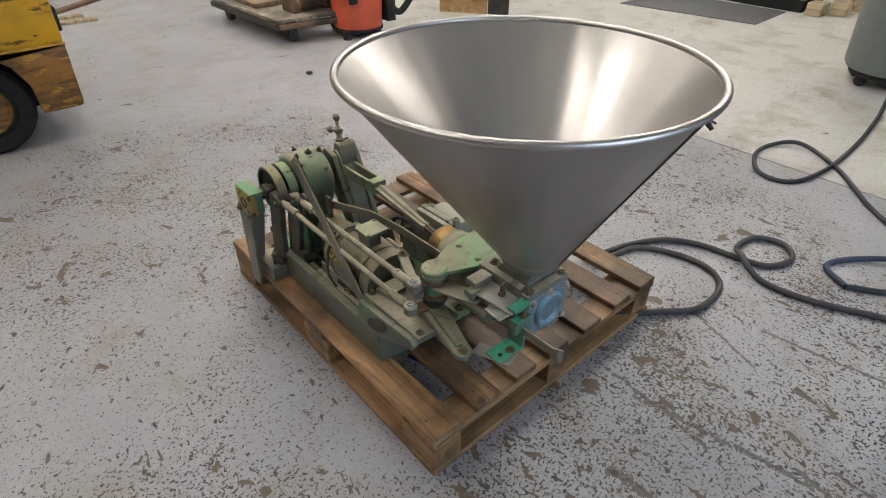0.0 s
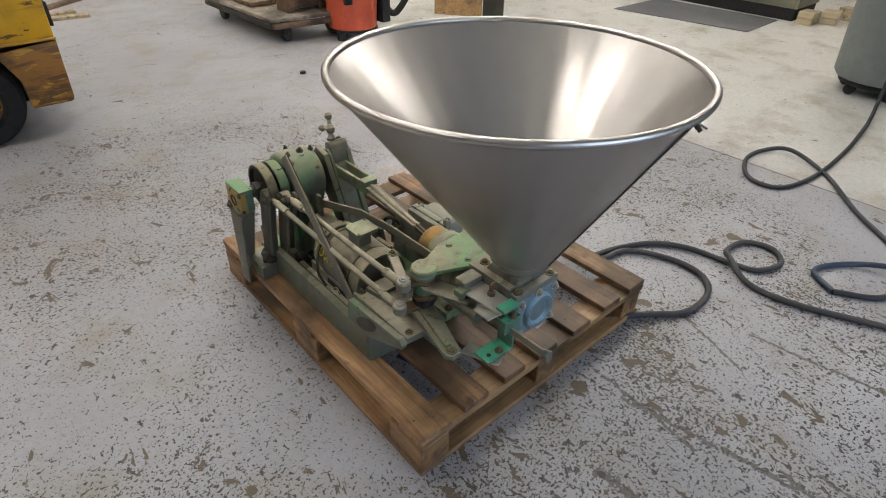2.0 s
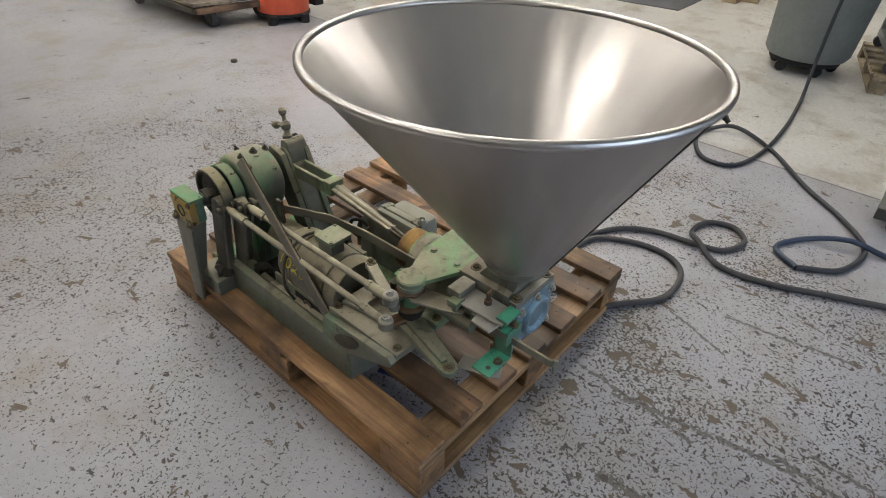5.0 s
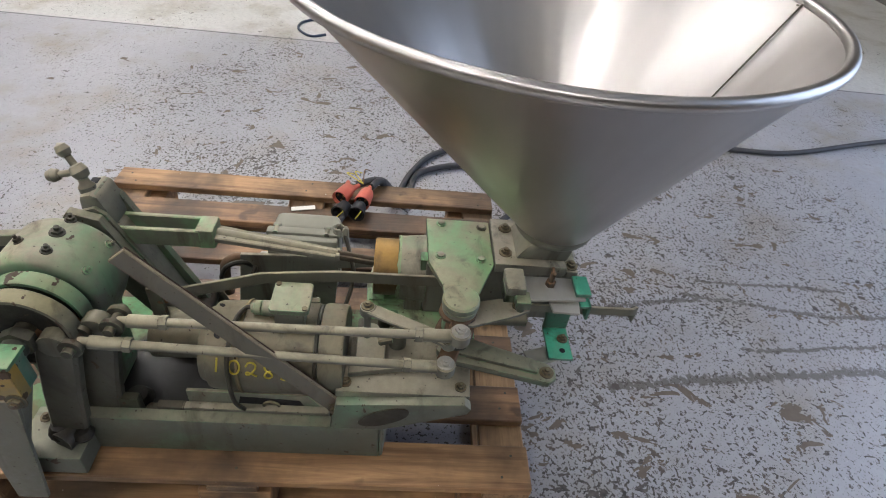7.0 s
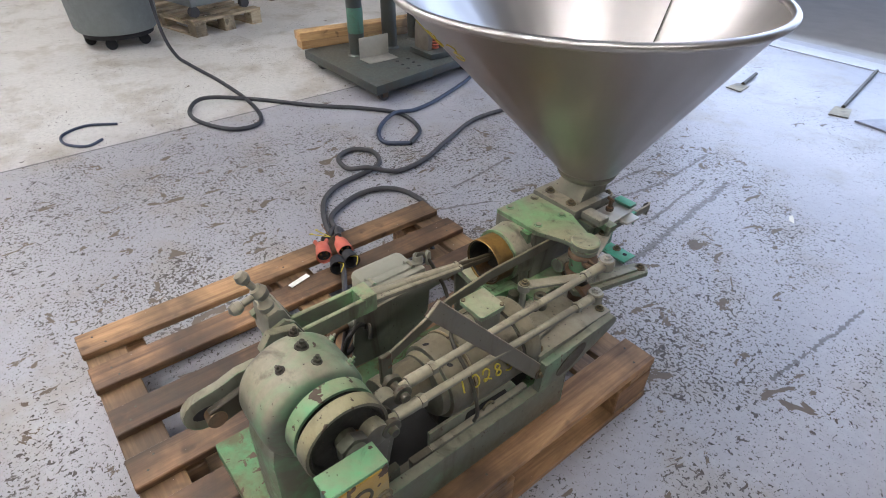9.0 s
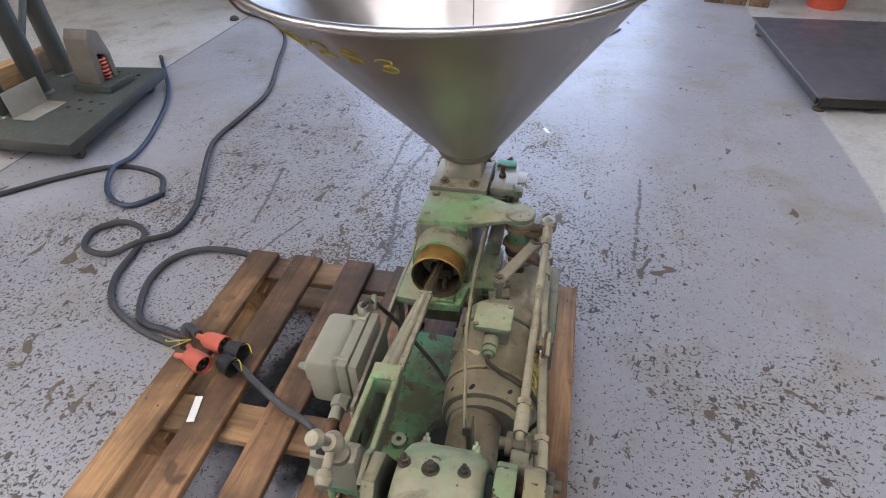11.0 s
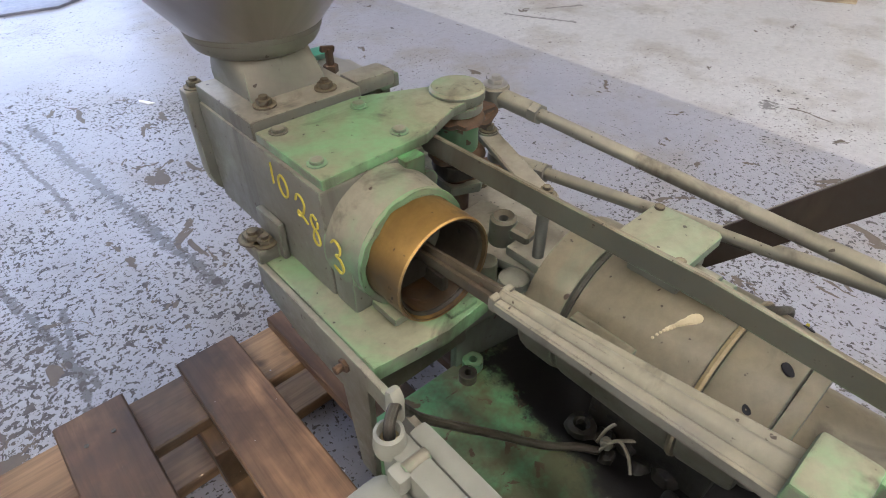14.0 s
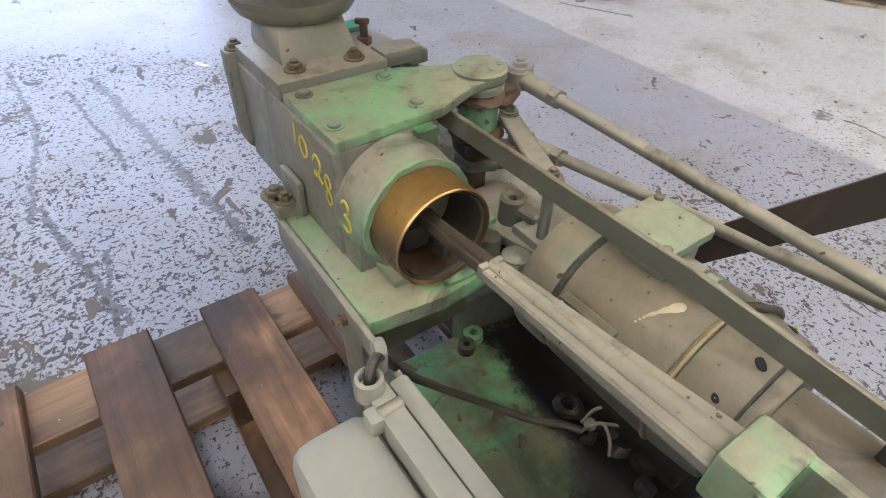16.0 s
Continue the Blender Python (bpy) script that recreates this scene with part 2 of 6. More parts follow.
    def line(a, b, width):
        d = (b[0] - a[0], b[1] - a[1])
        size = d[0] * d[0] + d[1] * d[1]
        rel = m.node("ShaderNodeVectorMath")
        rel.operation = "SUBTRACT"
        rel.inputs[1].default_value = (a[0], a[1], 0)
        m.link(spot.outputs[0], rel.inputs[0])
        dot = m.node("ShaderNodeVectorMath")
        dot.operation = "DOT_PRODUCT"
        dot.inputs[1].default_value = (d[0] / size, d[1] / size, 0)
        m.link(rel.outputs[0], dot.inputs[0])
        u = m.math("MINIMUM", m.math("MAXIMUM", dot.outputs["Value"], 0.0), 1.0)
        back = m.node("ShaderNodeVectorMath")
        back.operation = "SCALE"
        back.inputs[0].default_value = (d[0], d[1], 0)
        m.link(u, back.inputs["Scale"])
        gap = m.node("ShaderNodeVectorMath")
        gap.operation = "DISTANCE"
        m.link(rel.outputs[0], gap.inputs[0])
        m.link(back.outputs[0], gap.inputs[1])
        return m.math("DIVIDE", gap.outputs["Value"], width)

    near = None
    for a, b, w in TRACKS:
        v = line(a, b, w)
        near = v if near is None else m.math("MINIMUM", near, v)
    rub = m.ramp(m.math("ADD", m.math("MULTIPLY", near, 0.22), m.noise(62, 4, 0.6)), (0.60, 1.0), (0.69, 0.0))
    col = m.mix(m.math("MULTIPLY", rub, 0.80), col, srgb(80, 74, 68))
    crack = m.math("ABSOLUTE", m.math("SUBTRACT", m.math("ADD", x, m.math("MULTIPLY", wave, 0.3)), 2.6))
    col = m.mix(m.ramp(m.math("ADD", m.math("MULTIPLY", crack, 45.0), m.math("MULTIPLY", m.noise(14, 4), 0.5)), (0.40, 0.85), (0.62, 0.0)), col, srgb(62, 60, 60))
    oil = m.ramp(m.math("ADD", near_spot(0.70, 0.44, 0.34), m.math("MULTIPLY", m.math("SUBTRACT", m.noise(9, 4), 0.5), 0.9)), (0.25, 0.0), (0.45, 0.9))
    col = m.mix(oil, col, srgb(34, 32, 32))
    grit = m.ramp(m.noise(230, 2), (0.66, 0.0), (0.72, 0.5))
    col = m.mix(grit, col, srgb(96, 92, 90))
    white = m.ramp(m.noise(120, 1), (0.79, 0.0), (0.81, 0.9))
    col = m.mix(white, col, srgb(224, 224, 222))
    m.color(col)
    gloss = m.ramp(m.noise(6, 4), (0.3, 0.30), (0.7, 0.38))
    m.rough(m.mix(hole, gloss, (0.6, 0.6, 0.6, 1)))
    height = m.math("SUBTRACT", m.math("MULTIPLY", m.noise(34, 5, 0.65), 0.6), hole)
    return m.bump(height, 0.6, 0.003).m


TRACKS = [((0.72, -1.58), (0.69, -1.09), 0.012), ((0.69, -1.09), (0.76, -0.64), 0.012), ((0.82, -1.23), (0.83, -0.70), 0.010), ((0.50, -1.36), (0.45, -0.90), 0.022), ((0.45, -0.90), (0.38, -0.30), 0.022),
          ((0.74, -0.68), (0.65, -0.20), 0.012), ((1.30, -0.74), (1.24, -0.33), 0.010), ((0.685, -0.035), (0.646, -0.433), 0.009), ((1.13, -0.17), (1.05, -0.39), 0.007), ((0.58, -1.30), (0.53, -0.75), 0.010), ((-1.375, -1.13), (-1.52, -0.84), 0.012), ((-1.33, 0.085), (-1.30, 0.10), 0.030), ((-1.58, -1.05), (-1.74, -0.98), 0.012), ((-0.25, -0.9), (-0.20, -0.35), 0.009)]


def steel_mat():
    """Stainless sheet with vertical polishing bands and dull hand marks."""
    m = Mat("spun_stainless", 0.3, 1.0)
    sep = m.node("ShaderNodeSeparateXYZ")
    m.link(m.place(), sep.inputs[0])
    px, py = m.math("SUBTRACT", sep.outputs[0], 0.085), m.math("ADD", sep.outputs[1], 0.53)
    far = m.math("SQRT", m.math("ADD", m.math("MULTIPLY", px, px), m.math("MULTIPLY", py, py)))
    at = m.node("ShaderNodeCombineXYZ")
    m.link(m.math("DIVIDE", px, far), at.inputs[0])
    m.link(m.math("DIVIDE", py, far), at.inputs[1])
    m.link(m.math("MULTIPLY", sep.outputs[2], 0.25), at.inputs[2])
    band = m.node("ShaderNodeTexNoise", Scale=5.0, Detail=3.0, Roughness=0.5)
    m.link(at.outputs[0], band.inputs["Vector"])
    smear = m.noise(7, 2.5, 0.5)
    m.color(m.mix(m.mix(0.5, band.outputs["Fac"], smear), srgb(200, 196, 193), srgb(172, 169, 167)))
    m.rough(m.ramp(m.mix(0.5, band.outputs["Fac"], smear), (0.3, 0.29), (0.7, 0.38)))
    m.b.inputs["Anisotropic"].default_value = 0.5
    return m.m


M_FLOOR = floor_mat()
M_STEEL = steel_mat()
DUSTY, GREEN = srgb(154, 149, 131), srgb(118, 176, 122)
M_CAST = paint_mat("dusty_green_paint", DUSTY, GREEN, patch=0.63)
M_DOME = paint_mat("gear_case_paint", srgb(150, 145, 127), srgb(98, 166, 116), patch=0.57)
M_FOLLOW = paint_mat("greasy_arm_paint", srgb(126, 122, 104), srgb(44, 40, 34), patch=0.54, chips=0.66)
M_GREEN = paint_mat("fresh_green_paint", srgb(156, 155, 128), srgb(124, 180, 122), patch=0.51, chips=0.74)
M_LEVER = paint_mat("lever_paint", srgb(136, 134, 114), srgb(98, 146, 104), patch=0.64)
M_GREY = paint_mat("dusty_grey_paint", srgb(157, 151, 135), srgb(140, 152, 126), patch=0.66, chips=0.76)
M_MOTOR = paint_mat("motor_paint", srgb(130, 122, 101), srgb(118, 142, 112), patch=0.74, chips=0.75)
M_OILROD = paint_mat("oily_rod_steel", srgb(104, 94, 74), srgb(40, 34, 28), patch=0.50, chips=0.68, rough=0.45)
M_COLLAR = paint_mat("vivid_green_paint", srgb(104, 182, 116), srgb(96, 78, 46), patch=0.60, chips=0.66)
M_SEAM = paint_mat("yellowed_seam_paint", srgb(168, 152, 112), srgb(118, 104, 72), patch=0.56, chips=0.68)
M_DRIP = plain_mat("cream_paint_drip", srgb(214, 198, 158), 0.6, 0, 0.3, 60)
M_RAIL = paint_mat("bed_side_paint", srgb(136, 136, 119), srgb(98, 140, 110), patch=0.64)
M_SWITCH = plain_mat("switch_box_paint", srgb(152, 150, 134), 0.65, 0, 0.26, 24)
M_BARG = paint_mat("slant_bar_paint", srgb(148, 140, 120), srgb(110, 76, 54), patch=0.60, chips=0.74)
M_BARRUST = paint_mat("bar_rust", srgb(78, 58, 44), srgb(58, 42, 34), patch=0.52, chips=0.70, rough=0.6)
M_TEAL = paint_mat("teal_paint", srgb(78, 176, 144), srgb(134, 146, 124), patch=0.62, chips=0.72)
M_BLUE = paint_mat("pale_blue_front", srgb(140, 176, 200), srgb(124, 158, 168), patch=0.60, chips=0.73)
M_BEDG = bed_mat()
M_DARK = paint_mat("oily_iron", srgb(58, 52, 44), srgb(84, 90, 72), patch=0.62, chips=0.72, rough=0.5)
# Greasy iron, darkened so the colour also carries the shade inside the machine.
M_IRON = paint_mat("greasy_shaded_iron", srgb(84, 78, 64), srgb(92, 104, 78), patch=0.62, chips=0.64, rough=0.5)
M_RUST = paint_mat("rusty_iron", srgb(98, 76, 54), srgb(122, 86, 56), patch=0.55, chips=0.68, rough=0.7)
M_LID = paint_mat("lid_paint", srgb(154, 152, 128), srgb(120, 178, 126), patch=0.58, chips=0.78)
M_BORE = paint_mat("greasy_brass", srgb(104, 74, 34), srgb(20, 16, 13), patch=0.47, chips=0.70, rough=0.45)
M_DISC = paint_mat("worn_disc_edge", srgb(146, 140, 110), srgb(76, 68, 52), patch=0.60, chips=0.66, rough=0.5)
M_DISCG = paint_mat("green_disc_edge", srgb(138, 144, 114), srgb(96, 166, 114), patch=0.54, chips=0.64, rough=0.5)
M_GREASE = paint_mat("black_grease", srgb(30, 27, 23), srgb(60, 66, 44), srgb(12, 11, 10), patch=0.70, chips=0.62, rough=0.60)
M_STEELP = plain_mat("dusty_bright_plate", srgb(188, 184, 172), 0.42, 0.35, 0.25)
M_ROD = paint_mat("dusty_steel", srgb(162, 156, 135), srgb(120, 116, 106), patch=0.58, chips=0.76, rough=0.55)
M_BOLT = paint_mat("dull_bolt_steel", srgb(134, 126, 98), srgb(98, 78, 54), patch=0.56, chips=0.66, rough=0.55)
M_BRASS = paint_mat("worn_brass", srgb(160, 126, 66), srgb(96, 72, 36), srgb(40, 31, 20), patch=0.50, chips=0.72, rough=0.38)
M_BRASS.node_tree.nodes["Principled BSDF"].inputs["Metallic"].default_value = 0.55
M_BRASSE = paint_mat("rubbed_highlit_brass", srgb(206, 166, 92), srgb(150, 112, 56), patch=0.56, chips=0.74, rough=0.35)
M_BRASSE.node_tree.nodes["Principled BSDF"].inputs["Metallic"].default_value = 0.6
M_YELLOWPLATE = paint_mat("yellow_plate_paint", srgb(226, 184, 56), srgb(176, 138, 54), patch=0.52, chips=0.60)
M_CRAYON = plain_mat("yellow_crayon", srgb(206, 188, 70), 0.8)
M_RUBBER = plain_mat("black_rubber", srgb(68, 67, 68), 0.65)
# Black rubber and plastic, and the painted dark inside holes and slots.
M_BLACK = plain_mat("black_and_hole_shade", srgb(30, 30, 32), 0.75)
M_HOSE = plain_mat("blue_hose", srgb(46, 48, 54), 0.5)
M_BLUEHOSE = plain_mat("bright_blue_hose", srgb(52, 64, 86), 0.45)
M_ORANGE = plain_mat("orange_plastic", srgb(222, 98, 66), 0.5, 0, 0.35)
M_BOOT = plain_mat("coral_rubber", srgb(204, 104, 82), 0.6, 0, 0.4, 24)
M_RED = plain_mat("red_plastic", srgb(200, 50, 40), 0.4)
M_PLASTIC = plain_mat("grey_plastic", srgb(122, 128, 128), 0.55)
M_WHITE = plain_mat("white_paper", srgb(236, 234, 226), 0.8, 0, 0.06)
M_WOOD = wood_mat("pallet_wood", srgb(190, 148, 102), srgb(128, 94, 62))
M_WOODOIL = wood_mat("oil_stained_wood", srgb(184, 140, 98), srgb(108, 78, 52), stain=0.41)
M_WOODX = wood_mat("pallet_cross_wood", srgb(184, 146, 102), srgb(122, 92, 60), (0.06, 1, 1))
M_PALEWOOD = wood_mat("grey_pallet_wood", srgb(206, 190, 160), srgb(170, 150, 118), (1, 0.06, 1), 0.72)
M_PALEWOODX = wood_mat("grey_pallet_cross_wood", srgb(206, 190, 160), srgb(170, 150, 118), (0.06, 1, 1), 0.72)
M_TIMBER = wood_mat("pale_timber", srgb(208, 172, 120), srgb(176, 132, 84), (1, 0.06, 1), 0.72)
M_TIMBERX = wood_mat("pale_beam_timber", srgb(208, 172, 120), srgb(176, 132, 84), (0.06, 1, 1), 0.72)
M_GREYW = wood_mat("greyed_wood", srgb(160, 150, 134), srgb(112, 100, 86), (0.3, 0.1, 1))
M_CARTW = wood_mat("cart_wood", srgb(148, 120, 94), srgb(102, 76, 56), (0.3, 0.1, 1))
M_WALL = plain_mat("painted_block_wall", srgb(118, 115, 108), 0.85, 0, 0.12, 9)
M_CEIL = plain_mat("ceiling_sheet", srgb(206, 205, 200), 0.8, 0, 0.1, 6)


def lamp_mat(name, col, power):
    m = Mat(name, 0.5)
    m.b.inputs["Base Color"].default_value = col
    m.b.inputs["Emission Color"].default_value = col
    m.b.inputs["Emission Strength"].default_value = power
    return m.m


M_TUBE = lamp_mat("fluorescent_tube", (1.0, 0.96, 0.88, 1), 108.0)


# ---- mesh helpers ----
def box(x0, x1, y0, y1, z0, z1, bevel=0.003, seg=2):
    bm = bmesh.new()
    bmesh.ops.create_cube(bm, size=1)
    for v in bm.verts:
        v.co = Vector(((x0 + x1) / 2 + v.co.x * (x1 - x0), (y0 + y1) / 2 + v.co.y * (y1 - y0), (z0 + z1) / 2 + v.co.z * (z1 - z0)))
    if bevel:
        bmesh.ops.bevel(bm, geom=list(bm.edges), offset=bevel, segments=seg, affect="EDGES", profile=0.6)
    return bm


def cyl(p, q, r, r2=None, seg=24, bevel=0.0, caps=True):
    p, q = Vector(p), Vector(q)
    bm = bmesh.new()
    bmesh.ops.create_cone(bm, cap_ends=caps, segments=seg, radius1=r, radius2=r if r2 is None else r2, depth=(q - p).length)
    if bevel:
        rim = [e for e in bm.edges if abs(e.verts[0].co.z - e.verts[1].co.z) < 1e-6]
        bmesh.ops.bevel(bm, geom=rim, offset=bevel, segments=2, affect="EDGES", profile=0.6)
    bm.transform(Matrix.Translation((p + q) / 2) @ (q - p).to_track_quat("Z", "Y").to_matrix().to_4x4())
    return bm


def tube_wall(p, q, r, inner, seg=40):
    """An open pipe with a wall."""
    return lathe([(inner, 0), (r, 0), (r, (Vector(q) - Vector(p)).length), (inner, (Vector(q) - Vector(p)).length)], p, q, seg, closed=True)


def lathe(profile, p, q, seg=48, closed=False):
    """Turn (radius, height) points about the line from p towards q."""
    p, q = Vector(p), Vector(q)
    bm = bmesh.new()
    rings = []
    for r, h in profile:
        if r < 1e-6:
            rings.append([bm.verts.new((0, 0, h))])
        else:
            rings.append([bm.verts.new((r * math.cos(2 * math.pi * k / seg), r * math.sin(2 * math.pi * k / seg), h)) for k in range(seg)])
    pairs = list(zip(rings, rings[1:])) + ([(rings[-1], rings[0])] if closed else [])
    for a, b in pairs:
        for k in range(seg):
            n = (k + 1) % seg
            if len(a) == 1 and len(b) > 1:
                bm.faces.new((a[0], b[n], b[k]))
            elif len(b) == 1 and len(a) > 1:
                bm.faces.new((a[k], a[n], b[0]))
            elif len(a) > 1:
                bm.faces.new((a[k], a[n], b[n], b[k]))
    bmesh.ops.recalc_face_normals(bm, faces=bm.faces)
    bm.transform(Matrix.Translation(p) @ (q - p).to_track_quat("Z", "Y").to_matrix().to_4x4())
    return bm


def prism(points, axis, lo, hi, bevel=0.003):
    """A plate: a polygon in the two other axes, between lo and hi along axis."""
    bm = bmesh.new()
    order = {"x": lambda a, b, c: (c, a, b), "y": lambda a, b, c: (a, c, b), "z": lambda a, b, c: (a, b, c)}[axis]
    low = [bm.verts.new(order(a, b, lo)) for a, b in points]
    high = [bm.verts.new(order(a, b, hi)) for a, b in points]
    bm.faces.new(low), bm.faces.new(high)
    for k in range(len(low)):
        n = (k + 1) % len(low)
        bm.faces.new((low[k], low[n], high[n], high[k]))
    bmesh.ops.recalc_face_normals(bm, faces=bm.faces)
    if bevel:
        bmesh.ops.bevel(bm, geom=list(bm.edges), offset=bevel, segments=2, affect="EDGES", profile=0.6)
    return bm


def smooth_path(points, per=8):
    pts = [Vector(p) for p in points]
    pts = [2 * pts[0] - pts[1]] + pts + [2 * pts[-1] - pts[-2]]
    out = []
    for a, b, c, d in zip(pts, pts[1:], pts[2:], pts[3:]):
        for k in range(per):
            t = k / per
            out.append(0.5 * (2 * b + (c - a) * t + (2 * a - 5 * b + 4 * c - d) * t * t + (3 * b - a - 3 * c + d) * t ** 3))
    return out + [pts[-2]]


def tube(points, r, seg=10, per=8):
    """A round cable along a smooth line."""
    path = smooth_path(points, per) if per else [Vector(p) for p in points]
    bm = bmesh.new()
    side, rings = None, []
    for k, p in enumerate(path):
        d = (path[min(k + 1, len(path) - 1)] - path[max(k - 1, 0)]).normalized()
        side = d.orthogonal().normalized() if side is None else (side - d * side.dot(d)).normalized()
        up = d.cross(side)
        rings.append([bm.verts.new(p + r * (math.cos(2 * math.pi * j / seg) * side + math.sin(2 * math.pi * j / seg) * up)) for j in range(seg)])
    for a, b in zip(rings, rings[1:]):
        for j in range(seg):
            bm.faces.new((a[j], a[(j + 1) % seg], b[(j + 1) % seg], b[j]))
    bm.faces.new(rings[0]), bm.faces.new(rings[-1])
    bmesh.ops.recalc_face_normals(bm, faces=bm.faces)
    return bm


def strip(points, width_dir, w, t):
    """A flat bar along straight pieces: w across width_dir, t thick."""
    pts = [Vector(p) for p in points]
    wd = Vector(width_dir).normalized()
    bm = bmesh.new()
    rings = []
    for k, p in enumerate(pts):
        d = (pts[min(k + 1, len(pts) - 1)] - pts[max(k - 1, 0)]).normalized()
        a = (wd - d * wd.dot(d)).normalized()
        b = d.cross(a)
        rings.append([bm.verts.new(p + i * w / 2 * a + j * t / 2 * b) for i, j in ((-1, -1), (1, -1), (1, 1), (-1, 1))])
    for a, b in zip(rings, rings[1:]):
        for j in range(4):
            bm.faces.new((a[j], a[(j + 1) % 4], b[(j + 1) % 4], b[j]))
    bm.faces.new(rings[0]), bm.faces.new(rings[-1])
    bmesh.ops.recalc_face_normals(bm, faces=bm.faces)
    bmesh.ops.bevel(bm, geom=list(bm.edges), offset=min(t, w) * 0.2, segments=1, affect="EDGES")
    return bm


def join(*meshes):
    out = bmesh.new()
    for b in meshes:
        me = bpy.data.meshes.new("tmp")
        b.to_mesh(me)
        b.free()
        out.from_mesh(me)
        bpy.data.meshes.remove(me)
    return out


def hexnut(p, q, r):
    return cyl(p, q, r, seg=6, bevel=r * 0.12)


def thing(name, at, label, category, group="", turn=0.0):
    ob = new(name)
    ob.empty_display_size = 0.05
    ob.matrix_basis = pose(*at, 0, 0, turn)
    return tagged(ob, label, category, group)


def origin(ob):
    v = Vector((0, 0, 0))
    while ob is not None:
        v += ob.location
        ob = ob.parent
    return v


def part(name, bm, material, parent, label="", local=False, smooth=True):
    """Link a bmesh as one mesh under a thing or a part; its points are in the room's metres unless local."""
    me = bpy.data.meshes.new(name)
    if not local:
        bm.transform(Matrix.Translation(-origin(parent)))
    bm.to_mesh(me)
    bm.free()
    me.materials.append(material)
    if smooth:
        me.shade_smooth()
        me.set_sharp_from_angle(angle=radians(32))
    ob = new(name, me)
    ob.parent = parent
    if label:
        ob["label"] = label
    return ob


def solid(name, bm, material, label, category, kind="structure", smooth=True):
    me = bpy.data.meshes.new(name)
    bm.to_mesh(me)
    bm.free()
    me.materials.append(material)
    if smooth:
        me.shade_smooth()
        me.set_sharp_from_angle(angle=radians(32))
    return tagged(new(name, me), label, category, kind=kind)


# ---- the hall ----
solid("floor", box(-8, 10, -4.1, 12, -0.2, 0, 0), M_FLOOR, "worn grey painted concrete workshop floor with chipped flecks", "floor", smooth=False)
solid("ground", box(-60, 60, -80, -4.102, -0.25, -0.02, 0), plain_mat("yard_concrete", srgb(176, 174, 168), 0.9, 0, 0.15, 5), "pale concrete yard outside the door", "ground", smooth=False)


def wall(name, boxes, label):
    bm = join(*[box(*b, 0) for b in boxes])
    solid(name, bm, M_WALL, label, "wall", smooth=False)


wall("wall_south", [(-8, -0.72, -4.1, -3.9, 0, 5), (2.3, 10, -4.1, -3.9, 0, 5), (-0.72, 2.3, -4.1, -3.9, 3.9, 5)], "painted block wall with a wide open loading door")
wall("wall_north", [(-8, 10, 12, 12.2, 0, 5)], "painted block wall")
wall("wall_east", [(10, 10.2, -4.5, 12.2, 0, 5)], "painted block wall")
wall("wall_west", [(-8.2, -8, -4.5, 12.2, 0, 5)], "painted block wall")
solid("ceiling", box(-8.2, 10.2, -4.5, 12.2, 5.0, 5.15, 0), M_CEIL, "pale sheet ceiling of the hall", "ceiling", smooth=False)


def ceiling_light():
    t = thing("ceiling_light", (0, 0, 4.7), "white fluorescent batten hanging under the ceiling", "ceiling lamp", "ceiling lights")
    part("housing", box(-0.75, 0.75, -0.09, 0.09, 0.03, 0.10, 0.01), M_WHITE, t, local=True)
    for s in (-0.045, 0.045):
        part("tube", cyl((-0.72, s, 0), (0.72, s, 0), 0.018, seg=12), M_TUBE, t, local=True)
    for s in (-0.6, 0.6):
        part("hanger", cyl((s, 0, 0.1), (s, 0, 0.3), 0.006, seg=8), M_BOLT, t, local=True)
    return t


first_light = ceiling_light()
# Spots are out of view; the last batten is added to brighten the floor.
spots = [(-2.0, 2.3), (0.8, 1.9), (3.4, 2.2), (6.0, 2.4), (8.6, 2.0), (6.6, -0.3), (-3.2, 5.2), (0.4, 5.4), (2.8, 5.6), (5.8, 5.2), (8.4, 5.0), (0.2, 9.3), (-3.2, 8.4), (3.2, 8.6), (6.4, 8.4), (-4.4, 0.2)]
first_light.matrix_basis = pose(*spots[0], 4.7, 0, 0, 90)
for sx, sy in spots[1:]:
    copy_thing(first_light, pose(sx, sy, 4.7, 0, 0, 90))

# ---- pallet under the machine ----
PZ = 0.155
pallet = thing("pallet", (0.5, 0.6, 0), "stained brown wooden four-way pallet carrying the machine", "pallet")


def board(name, x0, x1, y0, y1, z0, z1, mat, parent, seed):
    rnd = random.Random(seed)
    bm = box(x0, x1, y0, y1, z0, z1, 0.0025, 1)
    for v in bm.verts:
        v.co.x += 0.0015 * noise.noise(v.co * 9 + Vector((seed, 0, 0)))
        v.co.z += 0.002 * noise.noise(v.co * 4 + Vector((0, seed, 0)))
    bm.transform(Matrix.Translation((rnd.uniform(-0.002, 0.002), rnd.uniform(-0.004, 0.004), 0)))
    return part(name, bm, mat, parent)


for k, (a, b) in enumerate(((0.0, 0.096), (0.159, 0.250), (0.313, 0.400), (0.458, 0.546), (0.622, 0.710), (0.790, 0.881), (0.938, 1.030))):
    board("deck_board", a, b, 0.004, 1.197, PZ - 0.022, PZ, M_WOODOIL if k in (1, 2, 3, 4, 5) else M_WOOD, pallet, k)
for k, y in enumerate((0.004, 0.55, 1.1)):
    board("cross_board", 0.002, 1.028, y, y + 0.098, PZ - 0.0445, PZ - 0.0225, M_WOODX, pallet, 20 + k)
